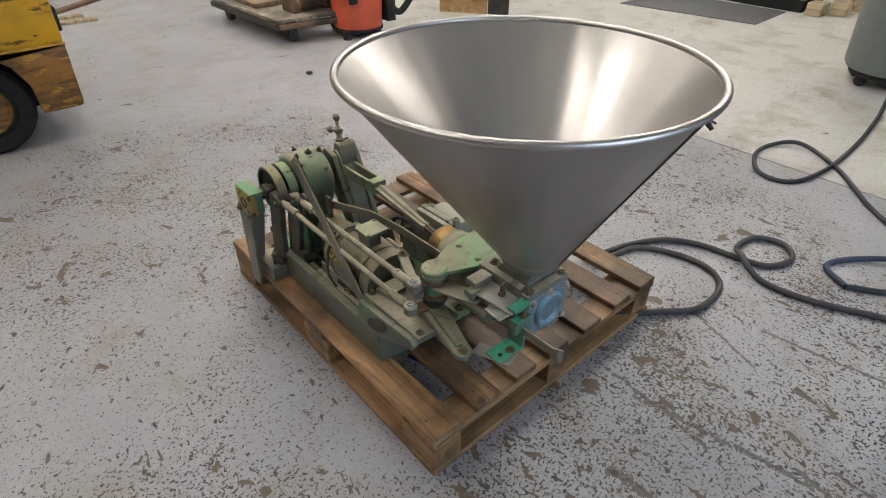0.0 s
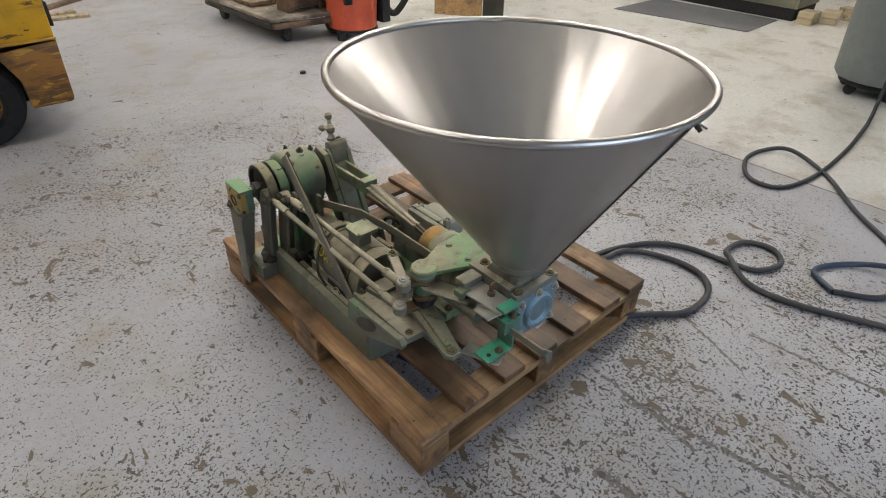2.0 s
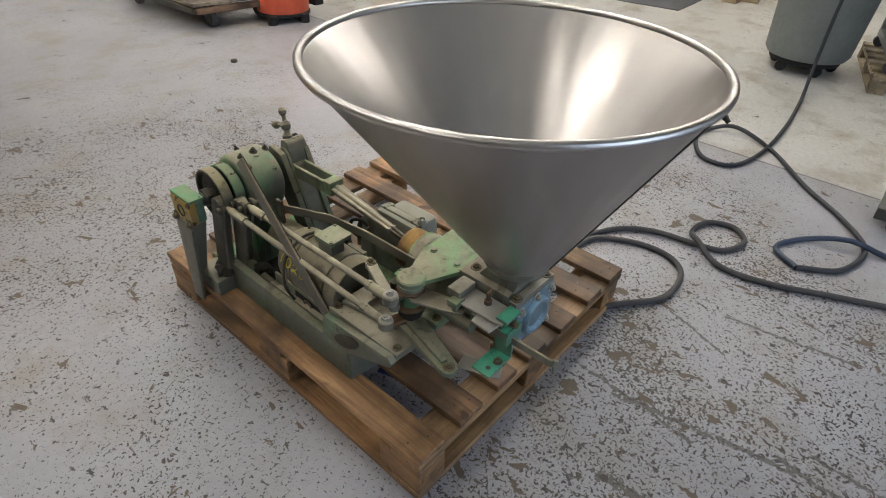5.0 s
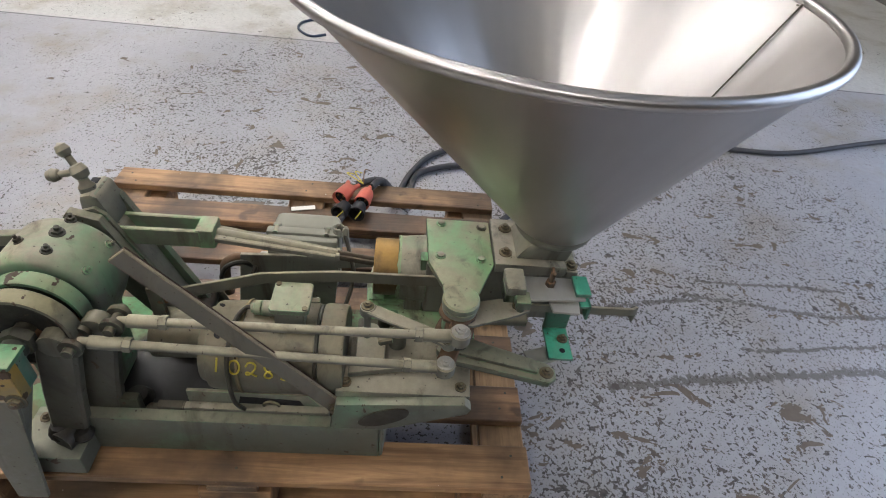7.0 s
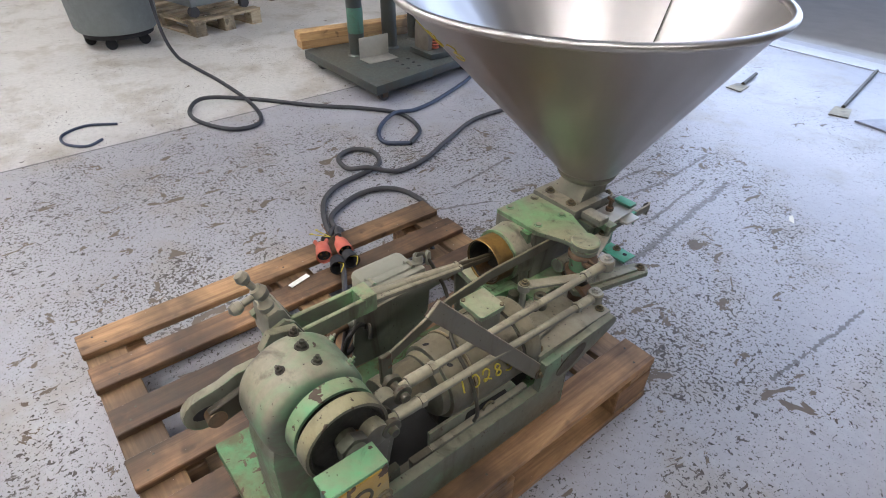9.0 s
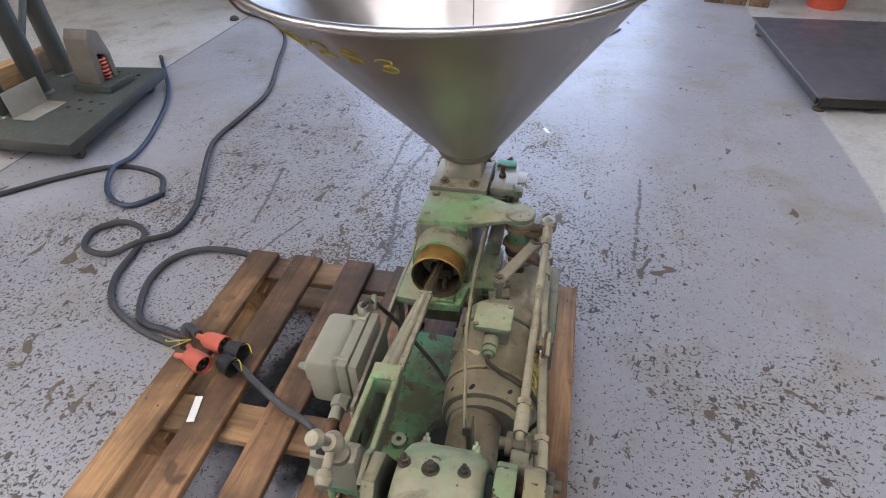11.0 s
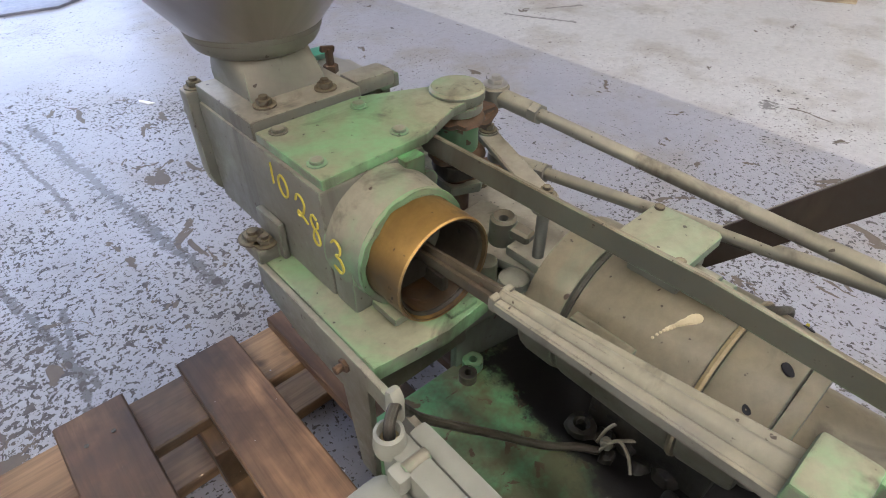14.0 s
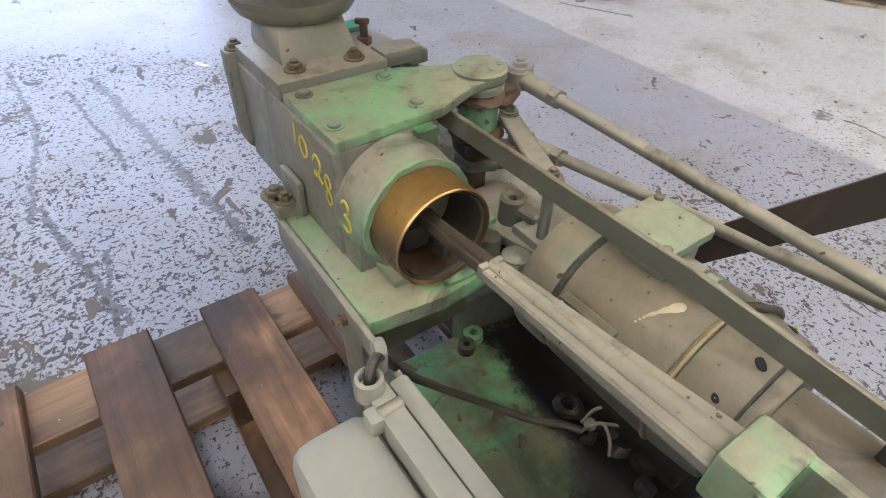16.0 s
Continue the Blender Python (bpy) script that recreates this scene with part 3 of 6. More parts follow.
for k, x in enumerate((0.003, 0.466, 0.930)):
    for j, y in enumerate((0.006, 0.53, 1.05)):
        board("block", x, x + 0.097, y, y + 0.142, 0.0225, PZ - 0.045, M_WOOD, pallet, 30 + 3 * k + j)
for k, x in enumerate((0.002, 0.466, 0.929)):
    board("base_board", x, x + 0.098, 0.102, 1.098, 0.0, 0.022, M_WOOD, pallet, 50 + k)
for k, y in enumerate((0.002, 1.1)):
    board("base_board", 0.001, 1.029, y, y + 0.098, 0.0, 0.022, M_WOODX, pallet, 60 + k)

nail_mesh = None
for k, (a, c) in enumerate(((0.0, 0.096), (0.159, 0.250), (0.313, 0.400), (0.458, 0.546), (0.622, 0.710), (0.790, 0.881), (0.938, 1.030))):
    for j, y in enumerate((0.052, 0.600, 1.148)):
        for q, u in enumerate((0.28, 0.72)):
            at = Vector((a + u * (c - a) + 0.006 * math.sin(7 * k + 3 * j + q), y + 0.014 * math.cos(5 * k + 2 * j + 4 * q), PZ))
            if nail_mesh is None:
                first_nail = part("nail", cyl((0, 0, -0.001), (0, 0, 0.0006), 0.0030, seg=10), M_DARK, pallet, local=True)
                nail_mesh = first_nail.data
                nail = first_nail
            else:
                nail = new("nail", nail_mesh)
                nail.parent = pallet
            nail.location = at - Vector((0.5, 0.6, 0))

# ---- the filling machine ----
mach = thing("filling_machine", (0.25, 0.6, PZ), "old dusty green piston filling machine standing on a wooden pallet", "machine")


def stud(name, x, y, z, parent, r=0.0095, up=(0, 0, 1), mat=None):
    """A washer, a nut and a stub of thread."""
    p, u = Vector((x, y, z)), Vector(up)
    return part(name, join(cyl(p, p + u * 0.002, r * 1.5, seg=20), hexnut(p + u * 0.002, p + u * 0.0085, r), cyl(p + u * 0.008, p + u * 0.012, r * 0.55, seg=10)), mat or M_BOLT, parent)


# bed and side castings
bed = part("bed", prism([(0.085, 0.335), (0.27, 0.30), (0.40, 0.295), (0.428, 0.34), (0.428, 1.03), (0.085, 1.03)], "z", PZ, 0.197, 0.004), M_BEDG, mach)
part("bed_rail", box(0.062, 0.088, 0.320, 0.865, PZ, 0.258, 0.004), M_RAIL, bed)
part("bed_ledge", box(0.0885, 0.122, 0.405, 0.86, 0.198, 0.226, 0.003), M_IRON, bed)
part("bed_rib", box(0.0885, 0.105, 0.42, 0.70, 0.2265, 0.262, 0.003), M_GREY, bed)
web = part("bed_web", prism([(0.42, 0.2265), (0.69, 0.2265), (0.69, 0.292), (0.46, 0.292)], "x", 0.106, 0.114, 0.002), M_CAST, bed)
# Thin black sheet on the web paints the hole's shade.
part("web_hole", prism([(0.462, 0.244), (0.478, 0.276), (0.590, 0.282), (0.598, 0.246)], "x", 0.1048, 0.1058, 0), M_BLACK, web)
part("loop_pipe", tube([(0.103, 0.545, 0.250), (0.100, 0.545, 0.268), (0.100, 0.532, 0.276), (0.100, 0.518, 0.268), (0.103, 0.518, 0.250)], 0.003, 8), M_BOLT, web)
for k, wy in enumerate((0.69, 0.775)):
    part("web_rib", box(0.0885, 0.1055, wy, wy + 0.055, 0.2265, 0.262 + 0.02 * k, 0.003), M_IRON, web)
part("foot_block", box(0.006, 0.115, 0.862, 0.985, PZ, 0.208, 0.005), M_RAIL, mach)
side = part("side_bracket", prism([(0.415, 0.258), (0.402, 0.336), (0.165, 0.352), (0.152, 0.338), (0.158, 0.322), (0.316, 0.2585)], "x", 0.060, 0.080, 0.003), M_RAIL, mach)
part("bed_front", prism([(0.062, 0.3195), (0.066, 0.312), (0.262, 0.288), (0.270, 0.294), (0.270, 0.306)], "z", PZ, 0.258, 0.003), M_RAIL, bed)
# Dark sheet laid on the face paints the shaded recess.
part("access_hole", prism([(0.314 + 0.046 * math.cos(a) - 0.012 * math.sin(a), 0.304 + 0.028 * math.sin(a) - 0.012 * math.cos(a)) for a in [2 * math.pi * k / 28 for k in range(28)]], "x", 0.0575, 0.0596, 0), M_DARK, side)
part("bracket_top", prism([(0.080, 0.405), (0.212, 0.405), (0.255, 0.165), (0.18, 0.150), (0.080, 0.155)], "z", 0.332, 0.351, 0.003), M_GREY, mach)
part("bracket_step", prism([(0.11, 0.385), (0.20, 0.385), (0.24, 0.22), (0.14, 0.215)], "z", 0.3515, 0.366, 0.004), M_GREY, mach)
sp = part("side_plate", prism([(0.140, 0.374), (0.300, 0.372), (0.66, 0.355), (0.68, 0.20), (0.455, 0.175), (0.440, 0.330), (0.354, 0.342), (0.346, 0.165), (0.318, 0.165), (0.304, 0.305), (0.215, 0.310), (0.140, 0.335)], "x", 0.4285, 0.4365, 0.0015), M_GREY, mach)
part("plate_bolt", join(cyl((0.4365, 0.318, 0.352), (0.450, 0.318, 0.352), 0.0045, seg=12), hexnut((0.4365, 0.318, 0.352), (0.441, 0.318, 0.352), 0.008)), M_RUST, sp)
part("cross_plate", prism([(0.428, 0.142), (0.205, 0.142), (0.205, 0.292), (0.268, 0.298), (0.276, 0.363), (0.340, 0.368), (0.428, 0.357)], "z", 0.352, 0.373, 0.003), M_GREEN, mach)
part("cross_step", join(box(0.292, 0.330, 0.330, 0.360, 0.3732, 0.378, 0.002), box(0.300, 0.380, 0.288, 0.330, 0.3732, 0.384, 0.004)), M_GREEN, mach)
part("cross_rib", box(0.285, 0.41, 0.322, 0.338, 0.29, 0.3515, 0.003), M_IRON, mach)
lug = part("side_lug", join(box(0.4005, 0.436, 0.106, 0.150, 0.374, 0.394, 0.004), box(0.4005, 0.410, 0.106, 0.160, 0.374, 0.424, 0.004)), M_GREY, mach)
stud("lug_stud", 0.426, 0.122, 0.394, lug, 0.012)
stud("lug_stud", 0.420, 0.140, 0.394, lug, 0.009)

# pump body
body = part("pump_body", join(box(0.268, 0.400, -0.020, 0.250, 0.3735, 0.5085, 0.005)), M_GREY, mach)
part("front_flange", prism([(0.256, 0.521), (0.411, 0.521), (0.411, 0.41), (0.405, 0.388), (0.394, 0.376), (0.276, 0.376), (0.258, 0.40)], "y", -0.044, -0.0205, 0.004), M_GREY, body)
part("blue_face", prism([(0.262, 0.504), (0.407, 0.504), (0.407, 0.412), (0.401, 0.392), (0.390, 0.381), (0.279, 0.381), (0.264, 0.402)], "y", -0.0462, -0.0441, 0.0008), M_BLUE, body, "pale blue front face")
cover = part("end_cover", lathe([(0.0, 0.003), (0.030, 0.004), (0.038, 0.011), (0.046, 0.012), (0.050, 0.008), (0.052, 0.0)], (0.338, -0.0464, 0.442), (0.338, -1, 0.442), 48), M_BLUE, body)
for bx, bz in ((0.274, 0.492), (0.398, 0.490), (0.280, 0.392), (0.394, 0.395), (0.336, 0.498)):
    stud("cover_bolt", bx, -0.0463, bz, cover, 0.0085, (0, -1, 0), M_STEELP)
CX, CZ = 0.331, 0.437
part("cylinder", join(lathe([(0.0600, 0.0), (0.0715, 0.0), (0.0700, 0.012), (0.0665, 0.046), (0.0660, 0.054), (0.0600, 0.054)], (CX, 0.247, CZ), (CX, 2, CZ), 56, closed=True), box(0.270, 0.3985, 0.2505, 0.288, 0.3735, CZ, 0.004)), M_CAST, mach)
lip = tube_wall((CX, 0.2990, CZ), (CX, 0.3045, CZ), 0.0668, 0.0598, 72)
for v in lip.verts:
    v.co.y += 0.004 * noise.noise(v.co * 55) * (v.co.y > 0.302)
part("cylinder_lip", lip, M_GREEN, mach, "ragged green paint edge round the barrel")
# Grease-black liner; the shade inside the bore is in its colour too.
part("sleeve_liner", lathe([(0.0510, 0.0), (0.0538, 0.0), (0.0538, 0.096), (0.0530, 0.098), (0.0510, 0.095)], (CX, 0.251, CZ), (CX, 2, CZ), 56, closed=True), M_GREASE, mach)
# Black disc paints the dark deep in the bore.
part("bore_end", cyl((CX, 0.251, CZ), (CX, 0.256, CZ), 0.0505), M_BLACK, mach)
part("piston_sleeve", lathe([(0.0540, 0.0), (0.0590, 0.0), (0.0590, 0.098), (0.0578, 0.102), (0.0556, 0.102), (0.0540, 0.098)], (CX, 0.25, CZ), (CX, 2, CZ), 64, closed=True), M_BRASS, mach, "worn brass piston sleeve")
# Paler brass ring paints the highlight on the rubbed rim.
part("sleeve_edge", lathe([(0.0562, 0.1018), (0.0576, 0.1026), (0.0588, 0.1005)], (CX, 0.25, CZ), (CX, 2, CZ), 64), M_BRASSE, mach, "rubbed brass edge with its highlight in the colour")
part("piston_crown", lathe([(0.0, 0.008), (0.03, 0.008), (0.045, 0.0), (0.0505, 0.0)], (CX, 0.272, CZ), (CX, 2, CZ), 48), M_GREASE, mach)
wear = tube_wall((CX, 0.300, CZ), (CX, 0.3445, CZ), 0.0516, 0.0502, 64)
cut = [v for v in wear.verts if v.co.z > CZ - 0.020 + 0.030 * noise.noise(v.co * 30)]
bmesh.ops.delete(wear, geom=cut, context="VERTS")
part("worn_bore", wear, M_BORE, mach, "golden worn patch with black grease in the bore")
part("wrist_block", join(box(CX - 0.026, CX + 0.026, 0.276, 0.312, 0.398, 0.430, 0.006), box(CX - 0.018, CX - 0.008, 0.300, 0.338, 0.392, 0.412, 0.004)), M_GREASE, mach)

# connecting rod with its fork: an I-section that widens to the fork
RA, RB = Vector((CX, 0.285, 0.440)), Vector((0.341, 0.672, 0.490))


def rod_section(a, b, wa, wb, outline):
    """A bar with one outline (half widths, heights) drawn out from a to b, widening on the way."""
    bm = bmesh.new()
    rings = []
    for k in range(13):
        u = k / 12
        c, w = a.lerp(b, u), wa + u * (wb - wa)
        rings.append([bm.verts.new((c.x + 0.5 * w * p, c.y, c.z + q + 0.0006 * noise.noise((9 * p, 40 * u, 0)))) for p, q in outline])
    for r0, r1 in zip(rings, rings[1:]):
        for k in range(len(outline)):
            n = (k + 1) % len(outline)
            bm.faces.new((r0[k], r0[n], r1[n], r1[k]))
    bm.faces.new(rings[0])
    bm.faces.new(list(reversed(rings[-1])))
    bmesh.ops.recalc_face_normals(bm, faces=bm.faces)
    return bm


RIB = ((-1, -0.006), (-1, 0.0025), (-0.90, 0.0045), (-0.42, 0.0045), (-0.30, 0.0085), (-0.12, 0.0105), (0.12, 0.0105), (0.30, 0.0085), (0.42, 0.0045), (0.90, 0.0045), (1, 0.0025), (1, -0.006))
RM = RA.lerp(RB, 0.37)
rod = part("con_rod", rod_section(RM, RB, 0.026, 0.044, RIB), M_ROD, mach, "dusty ribbed connecting rod")
part("oily_end", rod_section(RA, RM, 0.014, 0.021, RIB), M_OILROD, rod, "oil-blackened rod end inside the sleeve")
part("rod_step", box(RM.x - 0.0135, RM.x + 0.0135, RM.y - 0.004, RM.y + 0.004, RM.z - 0.007, RM.z + 0.0075, 0.002), M_ROD, rod)
fork = part("fork", join(box(0.316, 0.366, 0.665, 0.700, 0.468, 0.512, 0.004), strip([(0.3205, 0.69, 0.490), (0.3185, 0.895, 0.488)], (0, 0, 1), 0.040, 0.010),
     strip([(0.3615, 0.69, 0.490), (0.3635, 0.895, 0.488)], (0, 0, 1), 0.040, 0.010)), M_GREEN, mach, "bright green clevis fork")

# top plate with boss and the hopper foot
plate = part("top_plate", prism([(0.396, 0.252), (0.396, 0.122), (0.265, 0.121), (0.180, 0.157), (0.160, 0.159), (0.142, 0.170), (0.134, 0.189), (0.142, 0.208), (0.165, 0.219), (0.200, 0.221), (0.262, 0.247)], "z", 0.509, 0.5205, 0.002), M_GREEN, mach)
part("boss", lathe([(0.0, 0.0), (0.032, 0.0), (0.034, 0.003), (0.034, 0.0130), (0.031, 0.0165), (0.0, 0.0170)], (0.165, 0.189, 0.5105), (0.165, 0.189, 2), 40), M_GREEN, plate)
part("boss_hub", cyl((0.165, 0.189, 0.497), (0.165, 0.189, 0.5085), 0.032, seg=36, bevel=0.003), M_CAST, plate)
for bx, by in ((0.381, 0.221), (0.376, 0.138), (0.281, 0.224), (0.277, 0.145)):
    part("plate_bolt", join(cyl((bx, by, 0.5205), (bx, by, 0.5218), 0.0105, seg=20), cyl((bx, by, 0.5215), (bx, by, 0.5255), 0.0075, seg=18, bevel=0.0015)), M_CAST, plate)
part("plate_tab", prism([(0.232, 0.5085), (0.262, 0.5085), (0.260, 0.470), (0.252, 0.462)], "x", 0.277, 0.304, 0.003), M_COLLAR, plate, "bright green tab under the plate")
part("shaft", cyl((0.165, 0.189, 0.352), (0.165, 0.189, 0.4975), 0.018), M_RUST, mach)
part("shaft_collar", lathe([(0.018, 0.0), (0.026, 0.0), (0.0270, 0.004), (0.0265, 0.036), (0.018, 0.038)], (0.166, 0.191, 0.446), (0.166, 0.191, 2), 32, closed=True), M_COLLAR, mach, "bright green shaft collar")


def caked(profile, at, seed, rough):
    """A turned flange caked with old rusty grease."""
    bm = lathe(profile, at, (at[0], at[1], 2), 40, closed=True)
    for v in bm.verts:
        v.co += rough * noise.noise_vector(v.co * 70 + Vector((seed, 0, 0)))
    return bm


part("crank_hub", caked([(0.017, 0.0), (0.030, 0.001), (0.034, 0.004), (0.033, 0.009), (0.028, 0.013), (0.017, 0.014)], (0.166, 0.191, 0.482), 3, 0.004), M_RUST, mach)
part("rusty_flange", caked([(0.017, 0.0), (0.034, 0.0), (0.037, 0.004), (0.036, 0.009), (0.030, 0.013), (0.017, 0.014)], (0.166, 0.191, 0.434), 7, 0.003), M_RUST, mach)
part("greasy_hub", caked([(0.017, 0.0), (0.028, 0.0), (0.031, 0.010), (0.030, 0.020), (0.017, 0.022)], (0.166, 0.191, 0.410), 11, 0.004), M_GREASE, mach)
part("upper_crank", join(strip([(0.165, 0.189, 0.486), (0.112, 0.196, 0.488)], (0, 1, 0), 0.026, 0.012), tube([(0.15, 0.205, 0.480), (0.135, 0.208, 0.476), (0.112, 0.202, 0.484)], 0.007, 8)), M_RUST, mach)
part("lower_crank", strip([(0.165, 0.189, 0.405), (0.098, 0.212, 0.402)], (0, 1, 0), 0.034, 0.014), M_RUST, mach)

HN, HR, RIM = Vector((0.322, 0.010, 0.592)), Vector((0.344, 0.100, 1.018)), 0.391


def ripple(a, u):
    """Slight waves that the rolling left in the sheet, stronger towards the rim."""
    c, d = math.cos(a), math.sin(a)
    return u * (0.0040 * noise.noise((3.0 * c, 3.0 * d, 0.5 * u)) + 0.0024 * noise.noise((8 * c, 8 * d, 0.6 * u + 5)))


def cone(r0, r1, c0, c1, seg=256, rows=10):
    """A sheet cone with a small wall between two level circles."""
    bm = bmesh.new()
    rings = []
    levels = [k / rows for k in range(rows + 1)]
    for u, wall_ in [(u, 0.0) for u in levels] + [(u, 0.004) for u in reversed(levels)]:
        c = c0.lerp(c1, u)
        ring = []
        for k in range(seg):
            a = 2 * math.pi * k / seg
            r = r0 + u * (r1 - r0) + wall_ + (ripple(a, u) if 0 < u < 1 else 0.0)
            ring.append(bm.verts.new((c.x + r * math.cos(a), c.y + r * math.sin(a), c.z)))
        rings.append(ring)
    for a, b in zip(rings, rings[1:] + rings[:1]):
        for k in range(seg):
            n = (k + 1) % seg
            bm.faces.new((a[k], a[n], b[n], b[k]))
    bmesh.ops.recalc_face_normals(bm, faces=bm.faces)
    return bm


hop = part("hopper", cone(0.072, RIM, HN, HR), M_STEEL, mach, "wide conical stainless steel hopper with a rolled rim")
ring = [HR + Vector(((RIM + 0.004) * math.cos(2 * math.pi * k / 96), (RIM + 0.004) * math.sin(2 * math.pi * k / 96), 0)) for k in range(97)]
part("rim", tube(ring, 0.0085, 12, 0), M_STEEL, hop)


def on_cone(angle, u, lift=0.0):
    """A place on the hopper's outside: degrees round it and the share of its height."""
    c = HN.lerp(HR, u)
    r = 0.076 + u * (RIM + 0.004 - 0.076) + lift + (ripple(radians(angle), u) if 0 < u < 1 else 0.0)
    return Vector((c.x + r * math.cos(radians(angle)), c.y + r * math.sin(radians(angle)), c.z - 0.5 * lift))


part("weld_seam", tube([on_cone(-88, 0.02 + 0.097 * k, 0.0005) for k in range(11)], 0.0032, 6, 2), M_DARK, hop)
part("inner_seam", tube([on_cone(-88, 0.03 + 0.096 * k, -0.006) for k in range(11)], 0.0016, 6, 2), M_DARK, hop)
part("drain_spout", join(cyl(on_cone(-86.5, 0.985, -0.004), on_cone(-86.5, 0.976, 0.010), 0.005, seg=12, bevel=0.001), cyl(on_cone(-86.5, 0.977, 0.009), on_cone(-86.5, 0.973, 0.016), 0.004, seg=10)), M_DARK, hop)
part("solder_band", lathe([(0.0725, -0.004), (0.0780, -0.003), (0.0800, 0.005), (0.0755, 0.008)], HN, HN + Vector((0, 0, 1)), 64, closed=True), M_ROD, hop)
part("bowl", lathe([(0.0770, -0.003), (0.0752, -0.010), (0.0705, -0.017), (0.0630, -0.022), (0.0540, -0.025)], HN, HN + Vector((0, 0, 1)), 64), M_GREY, hop)


def foot():
    """Square foot that runs into the round throat."""
    bm = bmesh.new()
    rings = []
    for h in range(7):
        u = h / 6
        row = []
        for k in range(64):
            a = 2 * math.pi * k / 64
            c, s = math.cos(a), math.sin(a)
            m = max(abs(c), abs(s)) ** (1 - u ** 1.5)
            r = 0.048 * (1 - u) + 0.056 * u
            row.append(bm.verts.new((0.325 * (1 - u) + HN.x * u + r * c / m, 0.030 * (1 - u) + HN.y * u + r * s / m, 0.530 + u * 0.040)))
        rings.append(row)
    for a, b in zip(rings, rings[1:]):
        for k in range(64):
            n = (k + 1) % 64
            bm.faces.new((a[k], a[n], b[n], b[k]))
    return bm


part("throat", foot(), M_GREY, hop)
part("foot_flange", box(0.256, 0.398, -0.0195, 0.1205, 0.5088, 0.5305, 0.003), M_GREY, hop)
for bx, by in ((0.365, 0.092), (0.290, 0.098), (0.394, -0.032), (0.274, -0.032)):
    stud("foot_bolt", bx, by, 0.5305 if by > 0 else 0.521, hop, 0.0088)

# yellow crayon lot number, written by hand on three places
STROKES = {"1": [[(0.5, 1), (0.42, 0)]], "0": [[(0.5 + 0.42 * math.sin(a), 0.5 + 0.5 * math.cos(a)) for a in [0.45 * k for k in range(15)]]],
           "2": [[(0.05, 0.7), (0.25, 0.97), (0.6, 1.0), (0.85, 0.8), (0.75, 0.5), (0.4, 0.15), (0.1, 0.12), (0.15, 0.3), (0.5, 0.2), (0.95, 0.0)]],
           "8": [[(0.75, 0.9), (0.45, 1.0), (0.2, 0.82), (0.35, 0.58), (0.7, 0.4), (0.8, 0.15), (0.5, 0.0), (0.2, 0.15), (0.35, 0.45), (0.75, 0.65), (0.8, 0.85)]],
           "3": [[(0.1, 0.85), (0.4, 1.0), (0.8, 0.88), (0.7, 0.62), (0.35, 0.52), (0.75, 0.45), (0.9, 0.2), (0.6, 0.0), (0.1, 0.12)]]}


def number(name, place, r, parent):
    """The lot number 10283 as crayon strokes; place(i, u, v) lays digit i's unit square on a surface."""
    for i, digit in enumerate("10283"):
        for line in STROKES[digit]:
            part(name, tube([place(i, u, v) for u, v in line], r, 5, 4), M_CRAYON, parent, "yellow crayon digit " + digit)


ANGLES = (46.5, 52.5, 62.0, 71.5, 80.5)
LEVELS = (0.855, 0.850, 0.830, 0.820, 0.785)
number("digit", lambda i, u, v: on_cone(ANGLES[i] + 6.6 * u, LEVELS[i] - 0.004 + 0.076 * v, 0.0010), 0.0012, hop)
ROW = ((0.146, 0.475, 0.026), (0.166, 0.468, 0.026), (0.199, 0.455, 0.031), (0.222, 0.436, 0.038), (0.258, 0.422, 0.040))
number("digit", lambda i, u, v: Vector((0.4005 if i < 4 else 0.4000, ROW[i][0] + 0.021 * u, ROW[i][1] + ROW[i][2] * v)), 0.0014, body)

# motor
MX, MZ = 0.175, 0.352
motor = part("motor", join(cyl((MX, 0.446, MZ), (MX, 0.578, MZ), 0.088, seg=64, bevel=0.004), cyl((MX, 0.584, MZ), (MX, 0.640, MZ), 0.0875, 0.083, seg=64, bevel=0.006), cyl((MX, 0.640, MZ), (MX, 0.656, MZ), 0.074, 0.070, seg=48, bevel=0.004)), M_MOTOR, mach)
part("seam_ring", lathe([(0.080, -0.004), (0.0890, -0.003), (0.0902, 0.0), (0.0890, 0.003), (0.080, 0.004)], (MX, 0.581, MZ), (MX, 2, MZ), 64, closed=True), M_SEAM, motor, "yellowed seam ring")
part("fan_cover", cyl((MX, 0.392, MZ), (MX, 0.4405, MZ), 0.0895, seg=64, bevel=0.008), M_MOTOR, motor)
part("dark_gap", tube_wall((MX, 0.4407, MZ), (MX, 0.4457, MZ), 0.0868, 0.06, 48), M_DARK, motor)
# Black dots on the shield paint the shade of its holes.
for a, hy, hr in ((72, 0.626, 0.0055), (40, 0.618, 0.0038), (32, 0.604, 0.0026), (120, 0.620, 0.005), (8, 0.622, 0.005)):
    out = Vector((math.cos(radians(a)), 0, math.sin(radians(a))))
    c = Vector((MX, hy, MZ)) + 0.0830 * out
    hole = lathe([(0.0, 0.0), (hr * 0.9, 0.0), (hr, 0.0022), (hr * 0.8, 0.0026), (0.0, 0.0014)], c, c + out, 14)
    for v in hole.verts:
        v.co.y += 0.6 * (v.co.x - c.x) + 0.0015 * noise.noise(v.co * 150)
    part("shield_hole", hole, M_BLACK, motor)
part("motor_nose", cyl((MX + 0.015, 0.65, MZ + 0.012), (MX + 0.012, 0.755, MZ + 0.012), 0.048, seg=36, bevel=0.005), M_MOTOR, motor)
